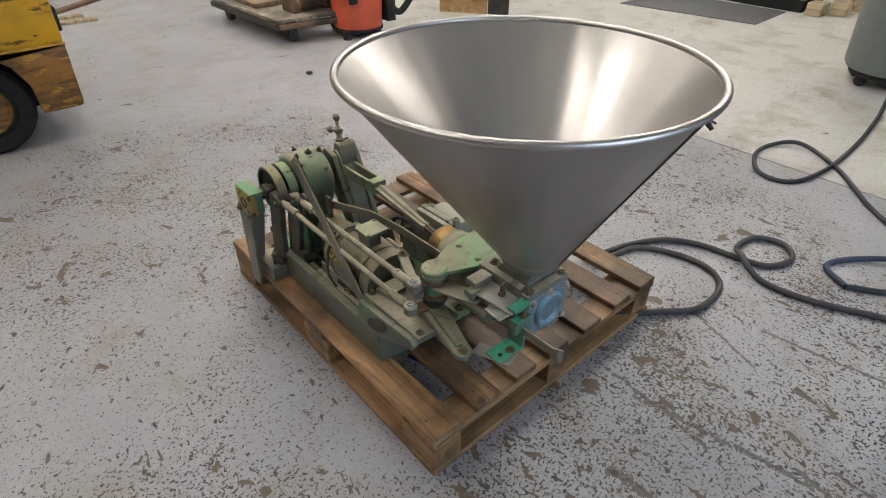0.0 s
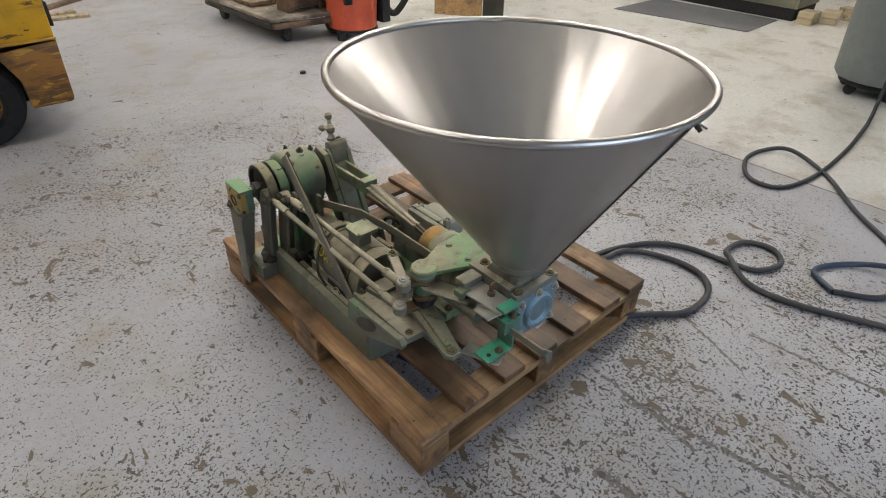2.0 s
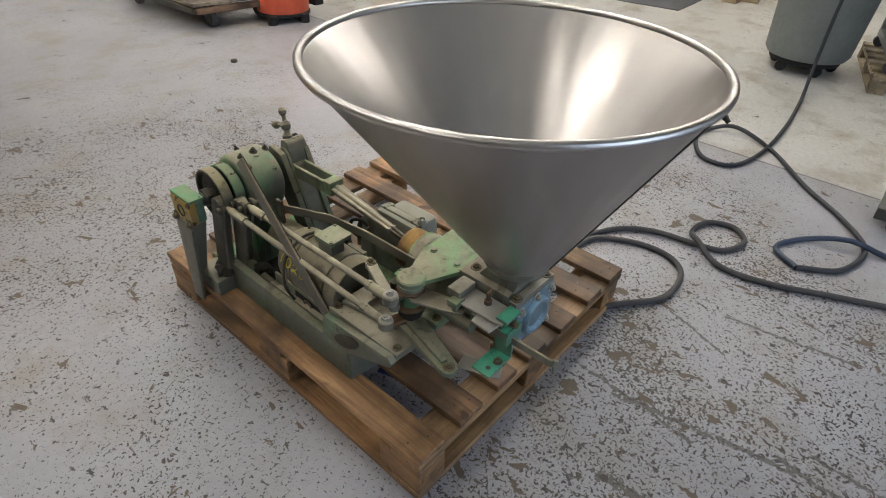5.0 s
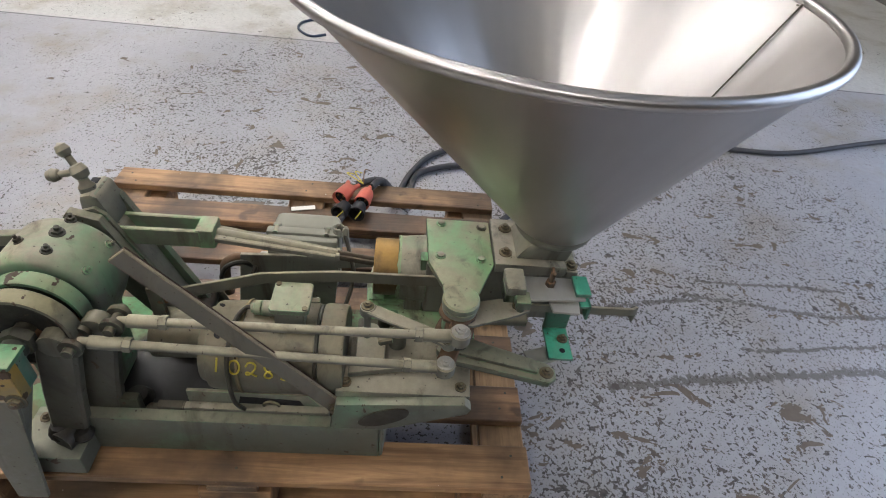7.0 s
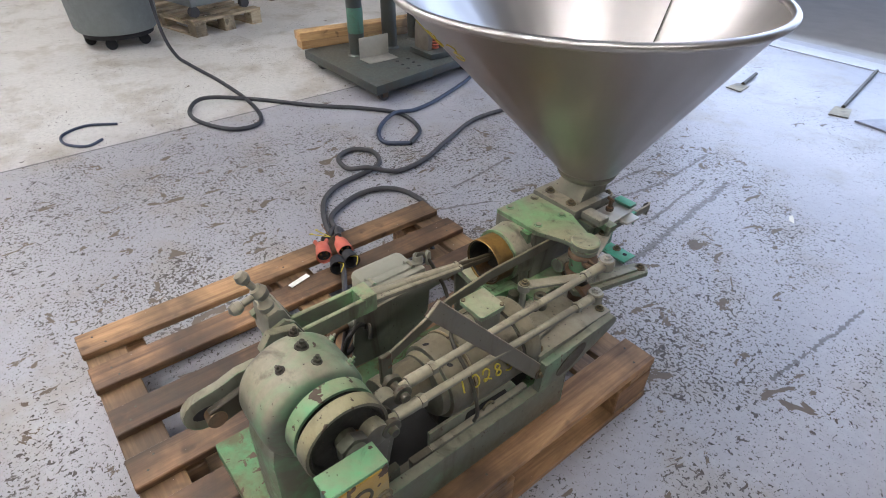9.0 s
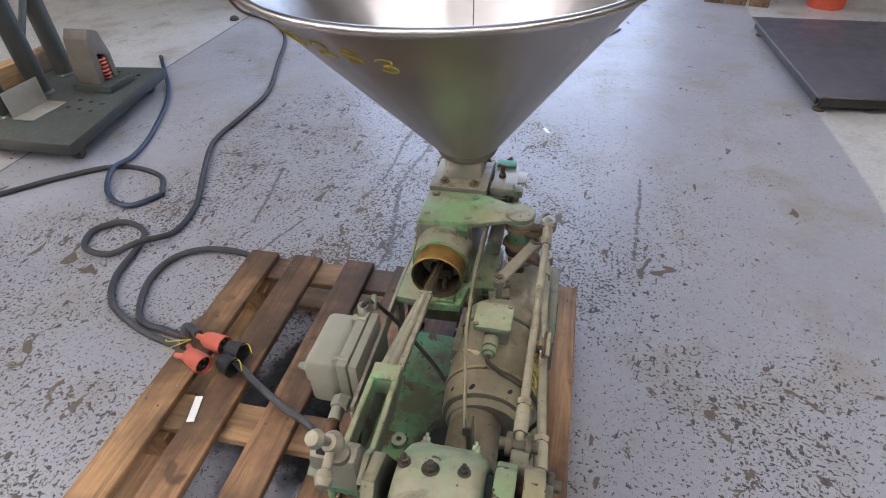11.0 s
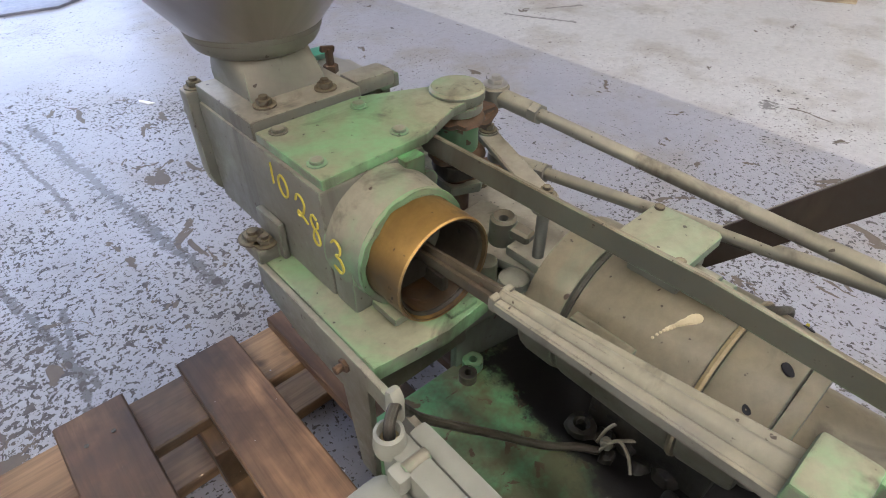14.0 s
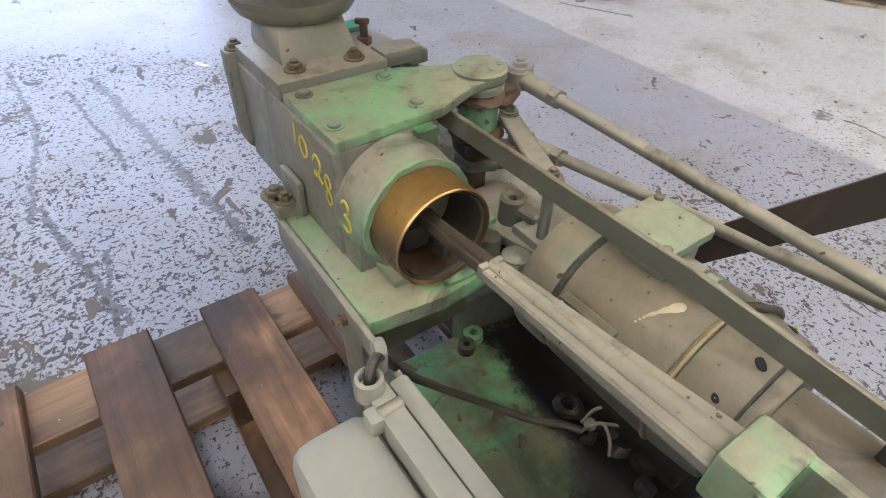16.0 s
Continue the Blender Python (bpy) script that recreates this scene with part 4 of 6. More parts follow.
part("motor_foot", box(0.115, 0.205, 0.47, 0.62, 0.198, 0.29, 0.006), M_GREASE, motor)
npl = part("name_plate", prism([(0.455, MZ + 0.005), (0.522, MZ + 0.005), (0.522, MZ + 0.052), (0.455, MZ + 0.052)], "x", MX + 0.074, MX + 0.0868, 0.0008), M_MOTOR, motor)
for by, bz in ((0.461, 0.047), (0.516, 0.010)):
    part("plate_screw", cyl((MX + 0.088, by, MZ + bz), (MX + 0.0905, by, MZ + bz), 0.003, seg=10), M_STEELP, npl)
tb = part("terminal_box", box(0.152, 0.196, 0.466, 0.520, 0.430, 0.4755, 0.003), M_GREY, motor)
part("box_lid", prism([(0.146, 0.462), (0.151, 0.457), (0.214, 0.457), (0.219, 0.462), (0.219, 0.522), (0.214, 0.527), (0.151, 0.527), (0.146, 0.522)], "z", 0.476, 0.4865, 0.0015), M_LID, tb, "dusty lid with a faint green patch")
for bx, by in ((0.153, 0.464), (0.212, 0.520)):
    part("lid_screw", cyl((bx, by, 0.4865), (bx, by, 0.489), 0.005, seg=12), M_BOLT, tb)
part("gland", join(cyl((0.182, 0.522, 0.452), (0.182, 0.546, 0.452), 0.015, seg=20, bevel=0.001), cyl((0.182, 0.548, 0.452), (0.182, 0.560, 0.452), 0.0135, seg=20, bevel=0.001), cyl((0.182, 0.56, 0.452), (0.182, 0.566, 0.451), 0.009, seg=16)), M_CAST, tb)
part("motor_cable", tube([(0.182, 0.565, 0.452), (0.180, 0.578, 0.450), (0.150, 0.592, 0.440), (0.095, 0.596, 0.400), (0.075, 0.590, 0.320), (0.094, 0.580, 0.255)], 0.0042), M_DARK, motor)
number("digit", lambda i, u, v: Vector((MX, 0.625 - 0.030 * i - 0.022 * u, MZ)) + 0.0905 * Vector((-math.cos(radians(18 + 17 * v - 2 * i)), 0, math.sin(radians(18 + 17 * v - 2 * i)))), 0.0019, motor)
drip = []
for k in range(15):
    u = k / 14
    a = radians(46 + 24 * u ** 0.8)
    r = 0.0016 + 0.0050 * max(0.0, u - 0.25) + 0.0016 * noise.noise((5 * u, 2.0, 0))
    c = Vector((MX + 0.0878 * math.cos(a), 0.527 + 0.021 * u + 0.002 * noise.noise((4 * u, 7.0, 0)), MZ + 0.0878 * math.sin(a)))
    drip.append(lathe([(0.0, -0.001), (r, 0.0), (0.7 * r, 0.0012), (0.0, 0.0016)], c, c + Vector((math.cos(a), 0, math.sin(a))), 10))
part("paint_drip", join(*drip), M_DRIP, motor, "ragged cream paint drip")

# gear case with cam discs
GY, GZ = 0.888, 0.482
gear = part("gear_case", lathe([(0.0, 0.0), (0.072, 0.0), (0.084, 0.002), (0.091, 0.007), (0.0950, 0.016), (0.0960, 0.030), (0.0960, 0.094), (0.0950, 0.106), (0.091, 0.115), (0.084, 0.121), (0.070, 0.123), (0.0, 0.124)], (0.140, GY + 0.009, GZ), (1, GY + 0.009, GZ), 72), M_DOME, mach)
part("case_front", prism([(0.850, 0.20), (0.840, 0.38), (0.815, 0.430), (0.805, 0.470), (0.83, 0.50), (0.975, 0.50), (0.99, 0.40), (0.99, 0.20)], "x", 0.150, 0.256, 0.012), M_DOME, gear)
part("case_hub", cyl((0.117, GY, GZ + 0.006), (0.141, GY, GZ + 0.006), 0.058, seg=36), M_GREASE, gear)
for bx, by, br in ((0.168, 0.876, 0.0085), (0.213, 0.880, 0.0115), (0.250, 0.876, 0.0085), (0.162, 0.822, 0.007), (0.236, 0.818, 0.007), (0.190, 0.930, 0.008)):
    bz = GZ + math.sqrt(max(0.0960 ** 2 - (by - GY - 0.009) ** 2, 0.0)) - 0.002
    up = Vector((0, by - GY - 0.009, bz - GZ)).normalized()
    p = Vector((bx, by, bz))
    part("case_plug", join(cyl(p - up * 0.003, p + up * 0.003, br * 1.1, seg=20, bevel=0.001), hexnut(p + up * 0.003, p + up * 0.009, 0.85 * br), cyl(p + up * 0.009, p + up * 0.015, br * 0.4, seg=10)), M_DARK if br > 0.0075 else M_CAST, gear)
for x0, mat in ((0.062, M_GREASE), (0.101, M_GREASE)):
    disc = part("cam_disc", lathe([(0.02, 0.010), (0.060, 0.010), (0.066, 0.0), (0.0745, 0.0), (0.076, 0.002), (0.076, 0.026), (0.0745, 0.028), (0.03, 0.028)], (x0, GY, GZ + 0.008), (1, GY, GZ + 0.008), 56), mat, mach)
    part("worn_rim", lathe([(0.0700, -0.0012), (0.0752, -0.0008), (0.0768, 0.002), (0.0768, 0.0265), (0.0755, 0.0280)], (x0, GY, GZ + 0.008), (1, GY, GZ + 0.008), 56), M_DISC if x0 < 0.08 else M_DISCG, disc, "bright worn rim")
part("cam_shaft", cyl((0.004, GY, GZ + 0.004), (0.13, GY, GZ + 0.004), 0.020), M_DARK, mach)
part("shaft_nut", hexnut((0.040, GY, GZ + 0.006), (0.060, GY, GZ + 0.006), 0.028), M_DARK, mach)

# outboard bearing leg
brg = part("bearing_plate", box(-0.018, 0.004, 0.866, 0.965, 0.426, 0.4985, 0.003), M_YELLOWPLATE, mach, "chipped yellow bearing plate")
part("bearing_top", box(-0.016, 0.030, 0.864, 0.967, 0.499, 0.507, 0.002), M_DISCG, brg)
part("bearing_side", box(0.0045, 0.028, 0.868, 0.962, 0.43, 0.4985, 0.003), M_TEAL, brg)
part("bearing_ring", tube_wall((-0.0205, 0.915, 0.462), (-0.0182, 0.915, 0.462), 0.019, 0.014, 28), M_DARK, brg)
leg = part("leg", prism([(0.880, 0.4255), (0.966, 0.4255), (0.990, 0.110), (0.936, 0.110)], "x", -0.020, -0.012, 0.0015), M_GREY, mach)
part("leg_flange", strip([(0.006, 0.881, 0.425), (0.006, 0.960, 0.209)], (1, 0, 0), 0.044, 0.007), M_GREY, leg)
for by in (0.878, 0.955):
    stud("leg_bolt", -0.018, by, 0.428, brg, 0.011, (-1, 0, 0))
for k, (x, y) in enumerate(((0.062, 0.842), (0.100, 0.795))):
    f = part("cam_follower", join(strip([(x, y + 0.055, 0.205), (x, y + 0.03, 0.34), (x, y, 0.472)], (0, 1, 0), 0.064, 0.026), cyl((x - 0.014, y, 0.478), (x + 0.014, y, 0.478), 0.024, seg=24, bevel=0.003)), M_FOLLOW, mach)
    part("follower_roller", cyl((x - 0.010, y + 0.034, 0.482), (x + 0.010, y + 0.034, 0.482), 0.014, seg=20), M_RUST, f)
part("follower_pivot", cyl((0.03, 0.90, 0.222), (0.13, 0.86, 0.222), 0.022), M_DARK, mach)
part("grease_lump", join(*[lathe([(0.0, -r), (0.8 * r, -0.5 * r), (r, 0.0), (0.7 * r, 0.6 * r), (0.0, 0.8 * r)], (x, y, z), (x, y, 3), 14) for x, y, z, r in ((0.06, 0.905, 0.225, 0.03), (0.10, 0.87, 0.228, 0.034), (0.13, 0.80, 0.222, 0.03), (0.05, 0.87, 0.225, 0.02))]), M_GREASE, mach)

# control rods
for ra, rb in (((0.100, 0.205, 0.497), (0.104, 0.765, 0.487)), ((0.098, 0.222, 0.412), (0.066, 0.815, 0.476))):
    ra, rb = Vector(ra), Vector(rb)
    d = (rb - ra).normalized()
    crod = part("control_rod", cyl(ra, rb, 0.0080, seg=18), M_ROD, mach)
    part("rod_end", join(cyl(ra - d * 0.004, ra + d * 0.050, 0.0115, seg=20, bevel=0.002), cyl(ra + d * 0.050, ra + d * 0.063, 0.0130, seg=6, bevel=0.001)), M_ROD, crod)
    eye = ra - d * 0.014
    part("rod_eye", lathe([(0.0, -0.013), (0.0165, -0.013), (0.0185, -0.010), (0.0185, 0.010), (0.0165, 0.013), (0.0, 0.013)], eye, eye + Vector((0, 0, 1)), 24), M_ROD, crod)
    stud("eye_bolt", eye.x, eye.y, eye.z + 0.013, crod, 0.0105, mat=M_STEELP)
    part("rear_end", join(cyl(rb - d * 0.072, rb - d * 0.02, 0.0115, seg=20, bevel=0.002), cyl(rb - d * 0.085, rb - d * 0.072, 0.0130, seg=6, bevel=0.001)), M_ROD, crod)
    part("rear_joint", join(cyl(rb + Vector((-0.020, 0, 0)), rb + Vector((-0.010, 0, 0)), 0.019, seg=20, bevel=0.002), cyl(rb + Vector((0.010, 0, 0)), rb + Vector((0.020, 0, 0)), 0.019, seg=20, bevel=0.002), cyl(rb + Vector((-0.030, 0, 0)), rb + Vector((0.030, 0, 0)), 0.009, seg=12)), M_IRON, crod)

# flat links
link = part("flat_link", strip([(0.240, 0.165, 0.492), (0.236, 0.42, 0.492), (0.226, 0.552, 0.486), (0.196, 0.735, 0.452)], (0, 0, 1), 0.026, 0.006), M_MOTOR, mach)
stud("link_bolt", 0.193, 0.728, 0.452, link, 0.009, (-1, 0, 0), M_RUST)
part("link_post", strip([(0.186, 0.735, 0.37), (0.186, 0.735, 0.485)], (0, 1, 0), 0.026, 0.010), M_IRON, mach)
bar = part("slant_bar", strip([(0.079, 0.389, 0.288), (0.077, 0.708, 0.662)], (0, 1, -1), 0.036, 0.007), M_BARG, mach, "long flat steel bar slanting up from the bed")
part("rust_face", strip([(0.0838, 0.389, 0.288), (0.0818, 0.708, 0.662)], (0, 1, -1), 0.0355, 0.0022), M_BARRUST, bar, "dark rust-brown bare face")
stud("bar_bolt", 0.083, 0.692, 0.643, bar, 0.010, (1, 0, 0))
stud("bar_foot_bolt", 0.073, 0.405, 0.306, bar, 0.009, (-1, 0, 0))

# bell lever with the slotted eye
lever = part("bell_lever", join(
    prism([(0.712, 0.235), (0.852, 0.548), (0.905, 0.562), (0.928, 0.530), (0.905, 0.500), (0.940, 0.512), (0.975, 0.512), (1.010, 0.500)] + [(1.042 + 0.038 * math.cos(a), 0.458 + 0.038 * math.sin(a)) for a in [1.5 - 0.38 * q for q in range(9)]] + [(1.000, 0.436), (0.955, 0.455), (0.880, 0.420), (0.765, 0.235)], "x", 0.284, 0.304, 0.004),
    prism([(0.712, 0.240), (0.848, 0.545), (0.866, 0.560), (0.905, 0.545), (0.760, 0.240)], "x", 0.304, 0.314, 0.003),
    prism([(0.712, 0.240), (0.848, 0.545), (0.866, 0.560), (0.905, 0.545), (0.760, 0.240)], "x", 0.369, 0.386, 0.003)), M_LEVER, mach)
part("lever_web", prism([(0.735, 0.236), (0.838, 0.500), (0.846, 0.508), (0.880, 0.508), (0.860, 0.470), (0.768, 0.236)], "x", 0.3145, 0.392, 0.004), M_GREY, lever, "broad dusty grey front of the lever")
part("lever_cap", prism([(0.842, 0.5085), (0.850, 0.548), (0.860, 0.575), (0.872, 0.582), (0.894, 0.575), (0.900, 0.5085)], "x", 0.3145, 0.384, 0.009), M_GREY, lever)
# Black block in the cap paints the dark of its hole.
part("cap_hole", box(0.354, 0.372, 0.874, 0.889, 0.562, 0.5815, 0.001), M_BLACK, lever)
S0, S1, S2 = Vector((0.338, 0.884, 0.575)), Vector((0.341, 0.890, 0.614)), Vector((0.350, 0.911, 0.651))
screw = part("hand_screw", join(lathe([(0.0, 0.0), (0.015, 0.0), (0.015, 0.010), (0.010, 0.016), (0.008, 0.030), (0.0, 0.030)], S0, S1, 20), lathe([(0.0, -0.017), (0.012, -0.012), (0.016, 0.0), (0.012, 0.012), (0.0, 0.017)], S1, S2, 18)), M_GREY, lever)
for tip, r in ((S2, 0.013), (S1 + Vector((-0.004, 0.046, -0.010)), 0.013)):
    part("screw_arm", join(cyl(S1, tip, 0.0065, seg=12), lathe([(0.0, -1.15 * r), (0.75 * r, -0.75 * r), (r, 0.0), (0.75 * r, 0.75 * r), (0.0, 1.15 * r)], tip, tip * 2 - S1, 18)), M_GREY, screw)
# The slot's shade is a black piece set through the lever.
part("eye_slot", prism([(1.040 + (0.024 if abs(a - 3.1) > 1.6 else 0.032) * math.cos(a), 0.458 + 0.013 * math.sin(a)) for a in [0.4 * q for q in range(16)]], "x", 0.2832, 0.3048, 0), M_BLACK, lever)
part("fork_pin", cyl((0.308, 0.876, 0.488), (0.378, 0.876, 0.488), 0.015, seg=24), M_TEAL, mach)
part("crank_pin", cyl((0.262, 1.03, 0.452), (0.312, 1.03, 0.452), 0.017, seg=24), M_RUST, mach)
part("crank_arm", strip([(0.272, 0.89, 0.49), (0.272, 1.035, 0.452)], (0, 0, 1), 0.045, 0.014), M_DARK, mach)
part("pivot", cyl((0.262, 0.738, 0.248), (0.405, 0.738, 0.248), 0.024), M_DARK, mach)
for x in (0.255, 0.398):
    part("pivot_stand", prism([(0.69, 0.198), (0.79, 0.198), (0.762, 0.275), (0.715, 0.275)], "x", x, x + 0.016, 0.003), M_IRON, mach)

# valve gear under the boss
part("valve_arm", prism([(0.140, 0.165), (0.148, 0.207), (0.188, 0.205), (0.214, 0.110), (0.210, 0.058), (0.186, 0.052), (0.168, 0.090)], "z", 0.474, 0.4805, 0.002), M_GREY, mach)
cast = part("cast_lever", join(prism([(0.128, 0.205), (0.150, 0.222), (0.188, 0.205), (0.186, 0.165), (0.130, 0.012), (0.116, -0.002), (0.096, -0.002), (0.084, 0.014), (0.088, 0.032)], "z", 0.384, 0.399, 0.004), prism([(0.140, 0.190), (0.165, 0.190), (0.118, 0.030), (0.102, 0.034)], "z", 0.3985, 0.406, 0.003)), M_LEVER, mach)
stud("lever_stud", 0.107, 0.016, 0.399, cast, 0.009)
part("slide_bar", join(box(0.205, 0.256, 0.090, 0.102, 0.478, 0.502, 0.002), box(0.205, 0.218, 0.06, 0.102, 0.478, 0.502, 0.002)), M_CAST, mach)
guide = part("guide_plate", prism([(0.186, 0.076), (0.2515, 0.086), (0.2515, -0.040), (0.196, -0.050)], "z", 0.503, 0.5085, 0.001), M_STEELP, mach)
part("guide_block", box(0.192, 0.2515, 0.066, 0.104, 0.509, 0.529, 0.006), M_GREY, guide)
part("wing_screw", join(hexnut((0.230, 0.014, 0.5085), (0.230, 0.014, 0.519), 0.010), cyl((0.230, 0.014, 0.515), (0.230, 0.014, 0.540), 0.0055, seg=10), strip([(0.222, 0.014, 0.538), (0.242, 0.014, 0.542)], (0, 1, 0), 0.006, 0.008)), M_RUST, guide)
part("front_block", box(0.200, 0.2515, -0.060, -0.030, 0.509, 0.5175, 0.003), M_TEAL, guide)
part("wedge_plate", prism([(0.172, 0.014), (0.196, 0.018), (0.208, -0.040), (0.170, -0.036)], "z", 0.492, 0.4975, 0.001), M_STEELP, guide)
part("latch_block", join(box(0.172, 0.204, 0.058, 0.086, 0.496, 0.514, 0.003), cyl((0.188, 0.072, 0.474), (0.188, 0.072, 0.497), 0.008, seg=16)), M_DISCG, guide, "small green and bare-metal latch block")
part("front_angle", join(box(0.198, 0.2515, -0.066, -0.045, 0.482, 0.488, 0.001), box(0.198, 0.2515, -0.067, -0.061, 0.452, 0.488, 0.001)), M_TEAL, mach)
la = part("lower_angle", join(box(0.164, 0.2515, -0.054, -0.004, 0.366, 0.372, 0.001), box(0.2455, 0.2515, -0.054, -0.004, 0.372, 0.455, 0.001)), M_TEAL, mach)
# Black disc on the angle paints the hole's shade.
part("angle_hole", cyl((0.185, -0.035, 0.372), (0.185, -0.035, 0.3726), 0.006, seg=14), M_BLACK, la)
part("hook_bar", strip([(0.220, 0.05, 0.455), (0.220, -0.160, 0.458), (0.224, -0.170, 0.458), (0.232, -0.172, 0.452), (0.236, -0.172, 0.425)], (0, 0, 1), 0.020, 0.006), M_ROD, mach)
part("stop_plate", prism([(0.15, 0.03), (0.19, 0.04), (0.225, -0.05), (0.19, -0.065)], "z", 0.352, 0.357, 0.001), M_STEELP, mach)
part("ram", cyl((0.225, 0.045, 0.42), (0.225, 0.20, 0.42), 0.018, seg=24), M_CAST, mach)
sc_ = part("small_crank", join(strip([(0.124, 0.205, 0.453), (0.190, 0.356, 0.458)], (1, 0, 0), 0.027, 0.009), cyl((0.124, 0.205, 0.442), (0.124, 0.205, 0.460), 0.0135, seg=18), cyl((0.190, 0.356, 0.445), (0.190, 0.356, 0.464), 0.0145, seg=20, bevel=0.002)), M_GREY, mach)
stud("crank_nut", 0.190, 0.356, 0.464, sc_, 0.008)
stud("crank_stud", 0.124, 0.205, 0.460, sc_, 0.008)
part("crank_post", join(cyl((0.190, 0.356, 0.352), (0.190, 0.356, 0.4445), 0.0070, seg=20), lathe([(0.0, 0.0), (0.019, 0.0), (0.018, 0.010), (0.010, 0.014), (0.0, 0.015)], (0.222, 0.350, 0.3515), (0.222, 0.350, 2), 20)), M_GREY, mach)
part("rear_post", cyl((0.245, 0.325, 0.352), (0.245, 0.325, 0.385), 0.014, seg=20, bevel=0.003), M_IRON, mach)
part("eye_boss", join(lathe([(0.006, 0.0), (0.016, 0.0), (0.0175, 0.004), (0.0165, 0.048), (0.013, 0.052), (0.006, 0.048)], (0.186, 0.296, 0.3515), (0.186, 0.296, 2), 28, closed=True), strip([(0.182, 0.305, 0.388), (0.176, 0.334, 0.384)], (1, 0, 0), 0.020, 0.016)), M_MOTOR, mach)
part("bracket_pad", box(0.130, 0.205, 0.3185, 0.374, 0.3665, 0.380, 0.004), M_GREY, mach)
part("shelf", box(0.165, 0.262, 0.293, 0.378, 0.338, 0.351, 0.003), M_IRON, mach)

# loose bits in the bed well
for x, y, r, mt in ((0.252, 0.319, 0.014, M_DISCG), (0.272, 0.330, 0.012, M_GREASE), (0.360, 0.62, 0.016, M_CAST)):
    part("pipe_boss", tube_wall((x, y, 0.197), (x, y, 0.211), r, r * 0.4, 24), mt, bed)
part("cast_ring", caked([(0.007, 0.0), (0.015, 0.0), (0.019, 0.005), (0.017, 0.012), (0.010, 0.014), (0.007, 0.011)], (0.226, 0.478, 0.202), 5, 0.003), M_GREASE, bed, "greasy half-sunk ring")
for k, (x, y, r) in enumerate(((0.212, 0.505, 0.014), (0.196, 0.530, 0.017), (0.212, 0.552, 0.013), (0.232, 0.520, 0.010), (0.198, 0.580, 0.018), (0.225, 0.600, 0.012))):
    part("grease_lump", caked([(0.0, 0.0), (r, 0.0), (0.9 * r, 0.6 * r), (0.5 * r, 0.95 * r), (0.0, r)], (x, y, 0.197), 20 + k, 0.005), M_GREASE, bed)
for k, pts in enumerate((((0.226, 0.502, 0.203), (0.214, 0.505, 0.222), (0.198, 0.512, 0.224), (0.196, 0.524, 0.214), (0.206, 0.533, 0.206)), ((0.236, 0.510, 0.202), (0.228, 0.516, 0.218), (0.217, 0.524, 0.220), (0.222, 0.540, 0.214), (0.232, 0.552, 0.203)), ((0.214, 0.522, 0.216), (0.200, 0.541, 0.222), (0.190, 0.556, 0.212)))):
    part("loose_wire", tube([Vector(p) for p in pts], 0.0022, 8, 6), M_ROD, bed, "dusty bare wire")
part("wire_joint", caked([(0.0, 0.0), (0.007, 0.0), (0.008, 0.006), (0.005, 0.012), (0.0, 0.013)], (0.226, 0.513, 0.208), 31, 0.002), M_ROD, bed)

# switch box on the far side plate
ctl = part("switch_box", join(box(0.482, 0.556, 0.446, 0.600, 0.262, 0.392, 0.022, 4)), M_SWITCH, mach, "dusty pale grey cast switch box")
part("box_flange", box(0.458, 0.4815, 0.440, 0.606, 0.256, 0.404, 0.006), M_SWITCH, ctl)
part("box_back", box(0.438, 0.4575, 0.444, 0.602, 0.260, 0.400, 0.006), M_SWITCH, ctl)
part("switch_lever", join(box(0.5565, 0.572, 0.53, 0.575, 0.300, 0.352, 0.004), prism([(0.572, 0.548), (0.592, 0.554), (0.592, 0.566), (0.572, 0.570)], "z", 0.325, 0.331, 0.001)), M_SWITCH, ctl)
part("switch_knob", box(0.5565, 0.574, 0.538, 0.566, 0.286, 0.2995, 0.002), M_RED, ctl)
part("top_gland", join(lathe([(0.008, 0.0), (0.0135, 0.0), (0.0140, 0.005), (0.0125, 0.021), (0.0095, 0.023), (0.008, 0.020)], (0.474, 0.444, 0.396), (0.474, 0.441, 1), 28, closed=True), prism([(0.418, 0.392), (0.432, 0.392), (0.434, 0.425), (0.428, 0.436), (0.420, 0.432)], "x", 0.448, 0.460, 0.004)), M_SWITCH, ctl)
part("end_gland", join(cyl((0.478, 0.606, 0.300), (0.478, 0.632, 0.300), 0.020, seg=6, bevel=0.002), cyl((0.478, 0.632, 0.300), (0.478, 0.660, 0.298), 0.014, seg=20, bevel=0.002)), M_SWITCH, ctl)
part("box_cable", tube([(0.474, 0.444, 0.406), (0.471, 0.441, 0.420), (0.457, 0.431, 0.420), (0.434, 0.415, 0.374), (0.404, 0.405, 0.320), (0.332, 0.432, 0.250), (0.285, 0.468, 0.220), (0.250, 0.492, 0.207), (0.234, 0.510, 0.203)], 0.0050), M_DARK, ctl, "grimy lead into the machine bed")
part("conduit_elbow", tube([(0.478, 0.658, 0.298), (0.476, 0.690, 0.300), (0.468, 0.712, 0.285), (0.462, 0.716, 0.245), (0.458, 0.712, 0.200)], 0.0125, 12), M_RUST, ctl, "rusty bent conduit")
part("wire_loop", tube([(0.440, 0.62, 0.300), (0.425, 0.655, 0.335), (0.410, 0.690, 0.330), (0.415, 0.705, 0.285), (0.430, 0.680, 0.262), (0.440, 0.650, 0.290), (0.425, 0.630, 0.320), (0.400, 0.640, 0.300)], 0.0060, 8), M_GREASE, ctl, "greasy black loop of wire")
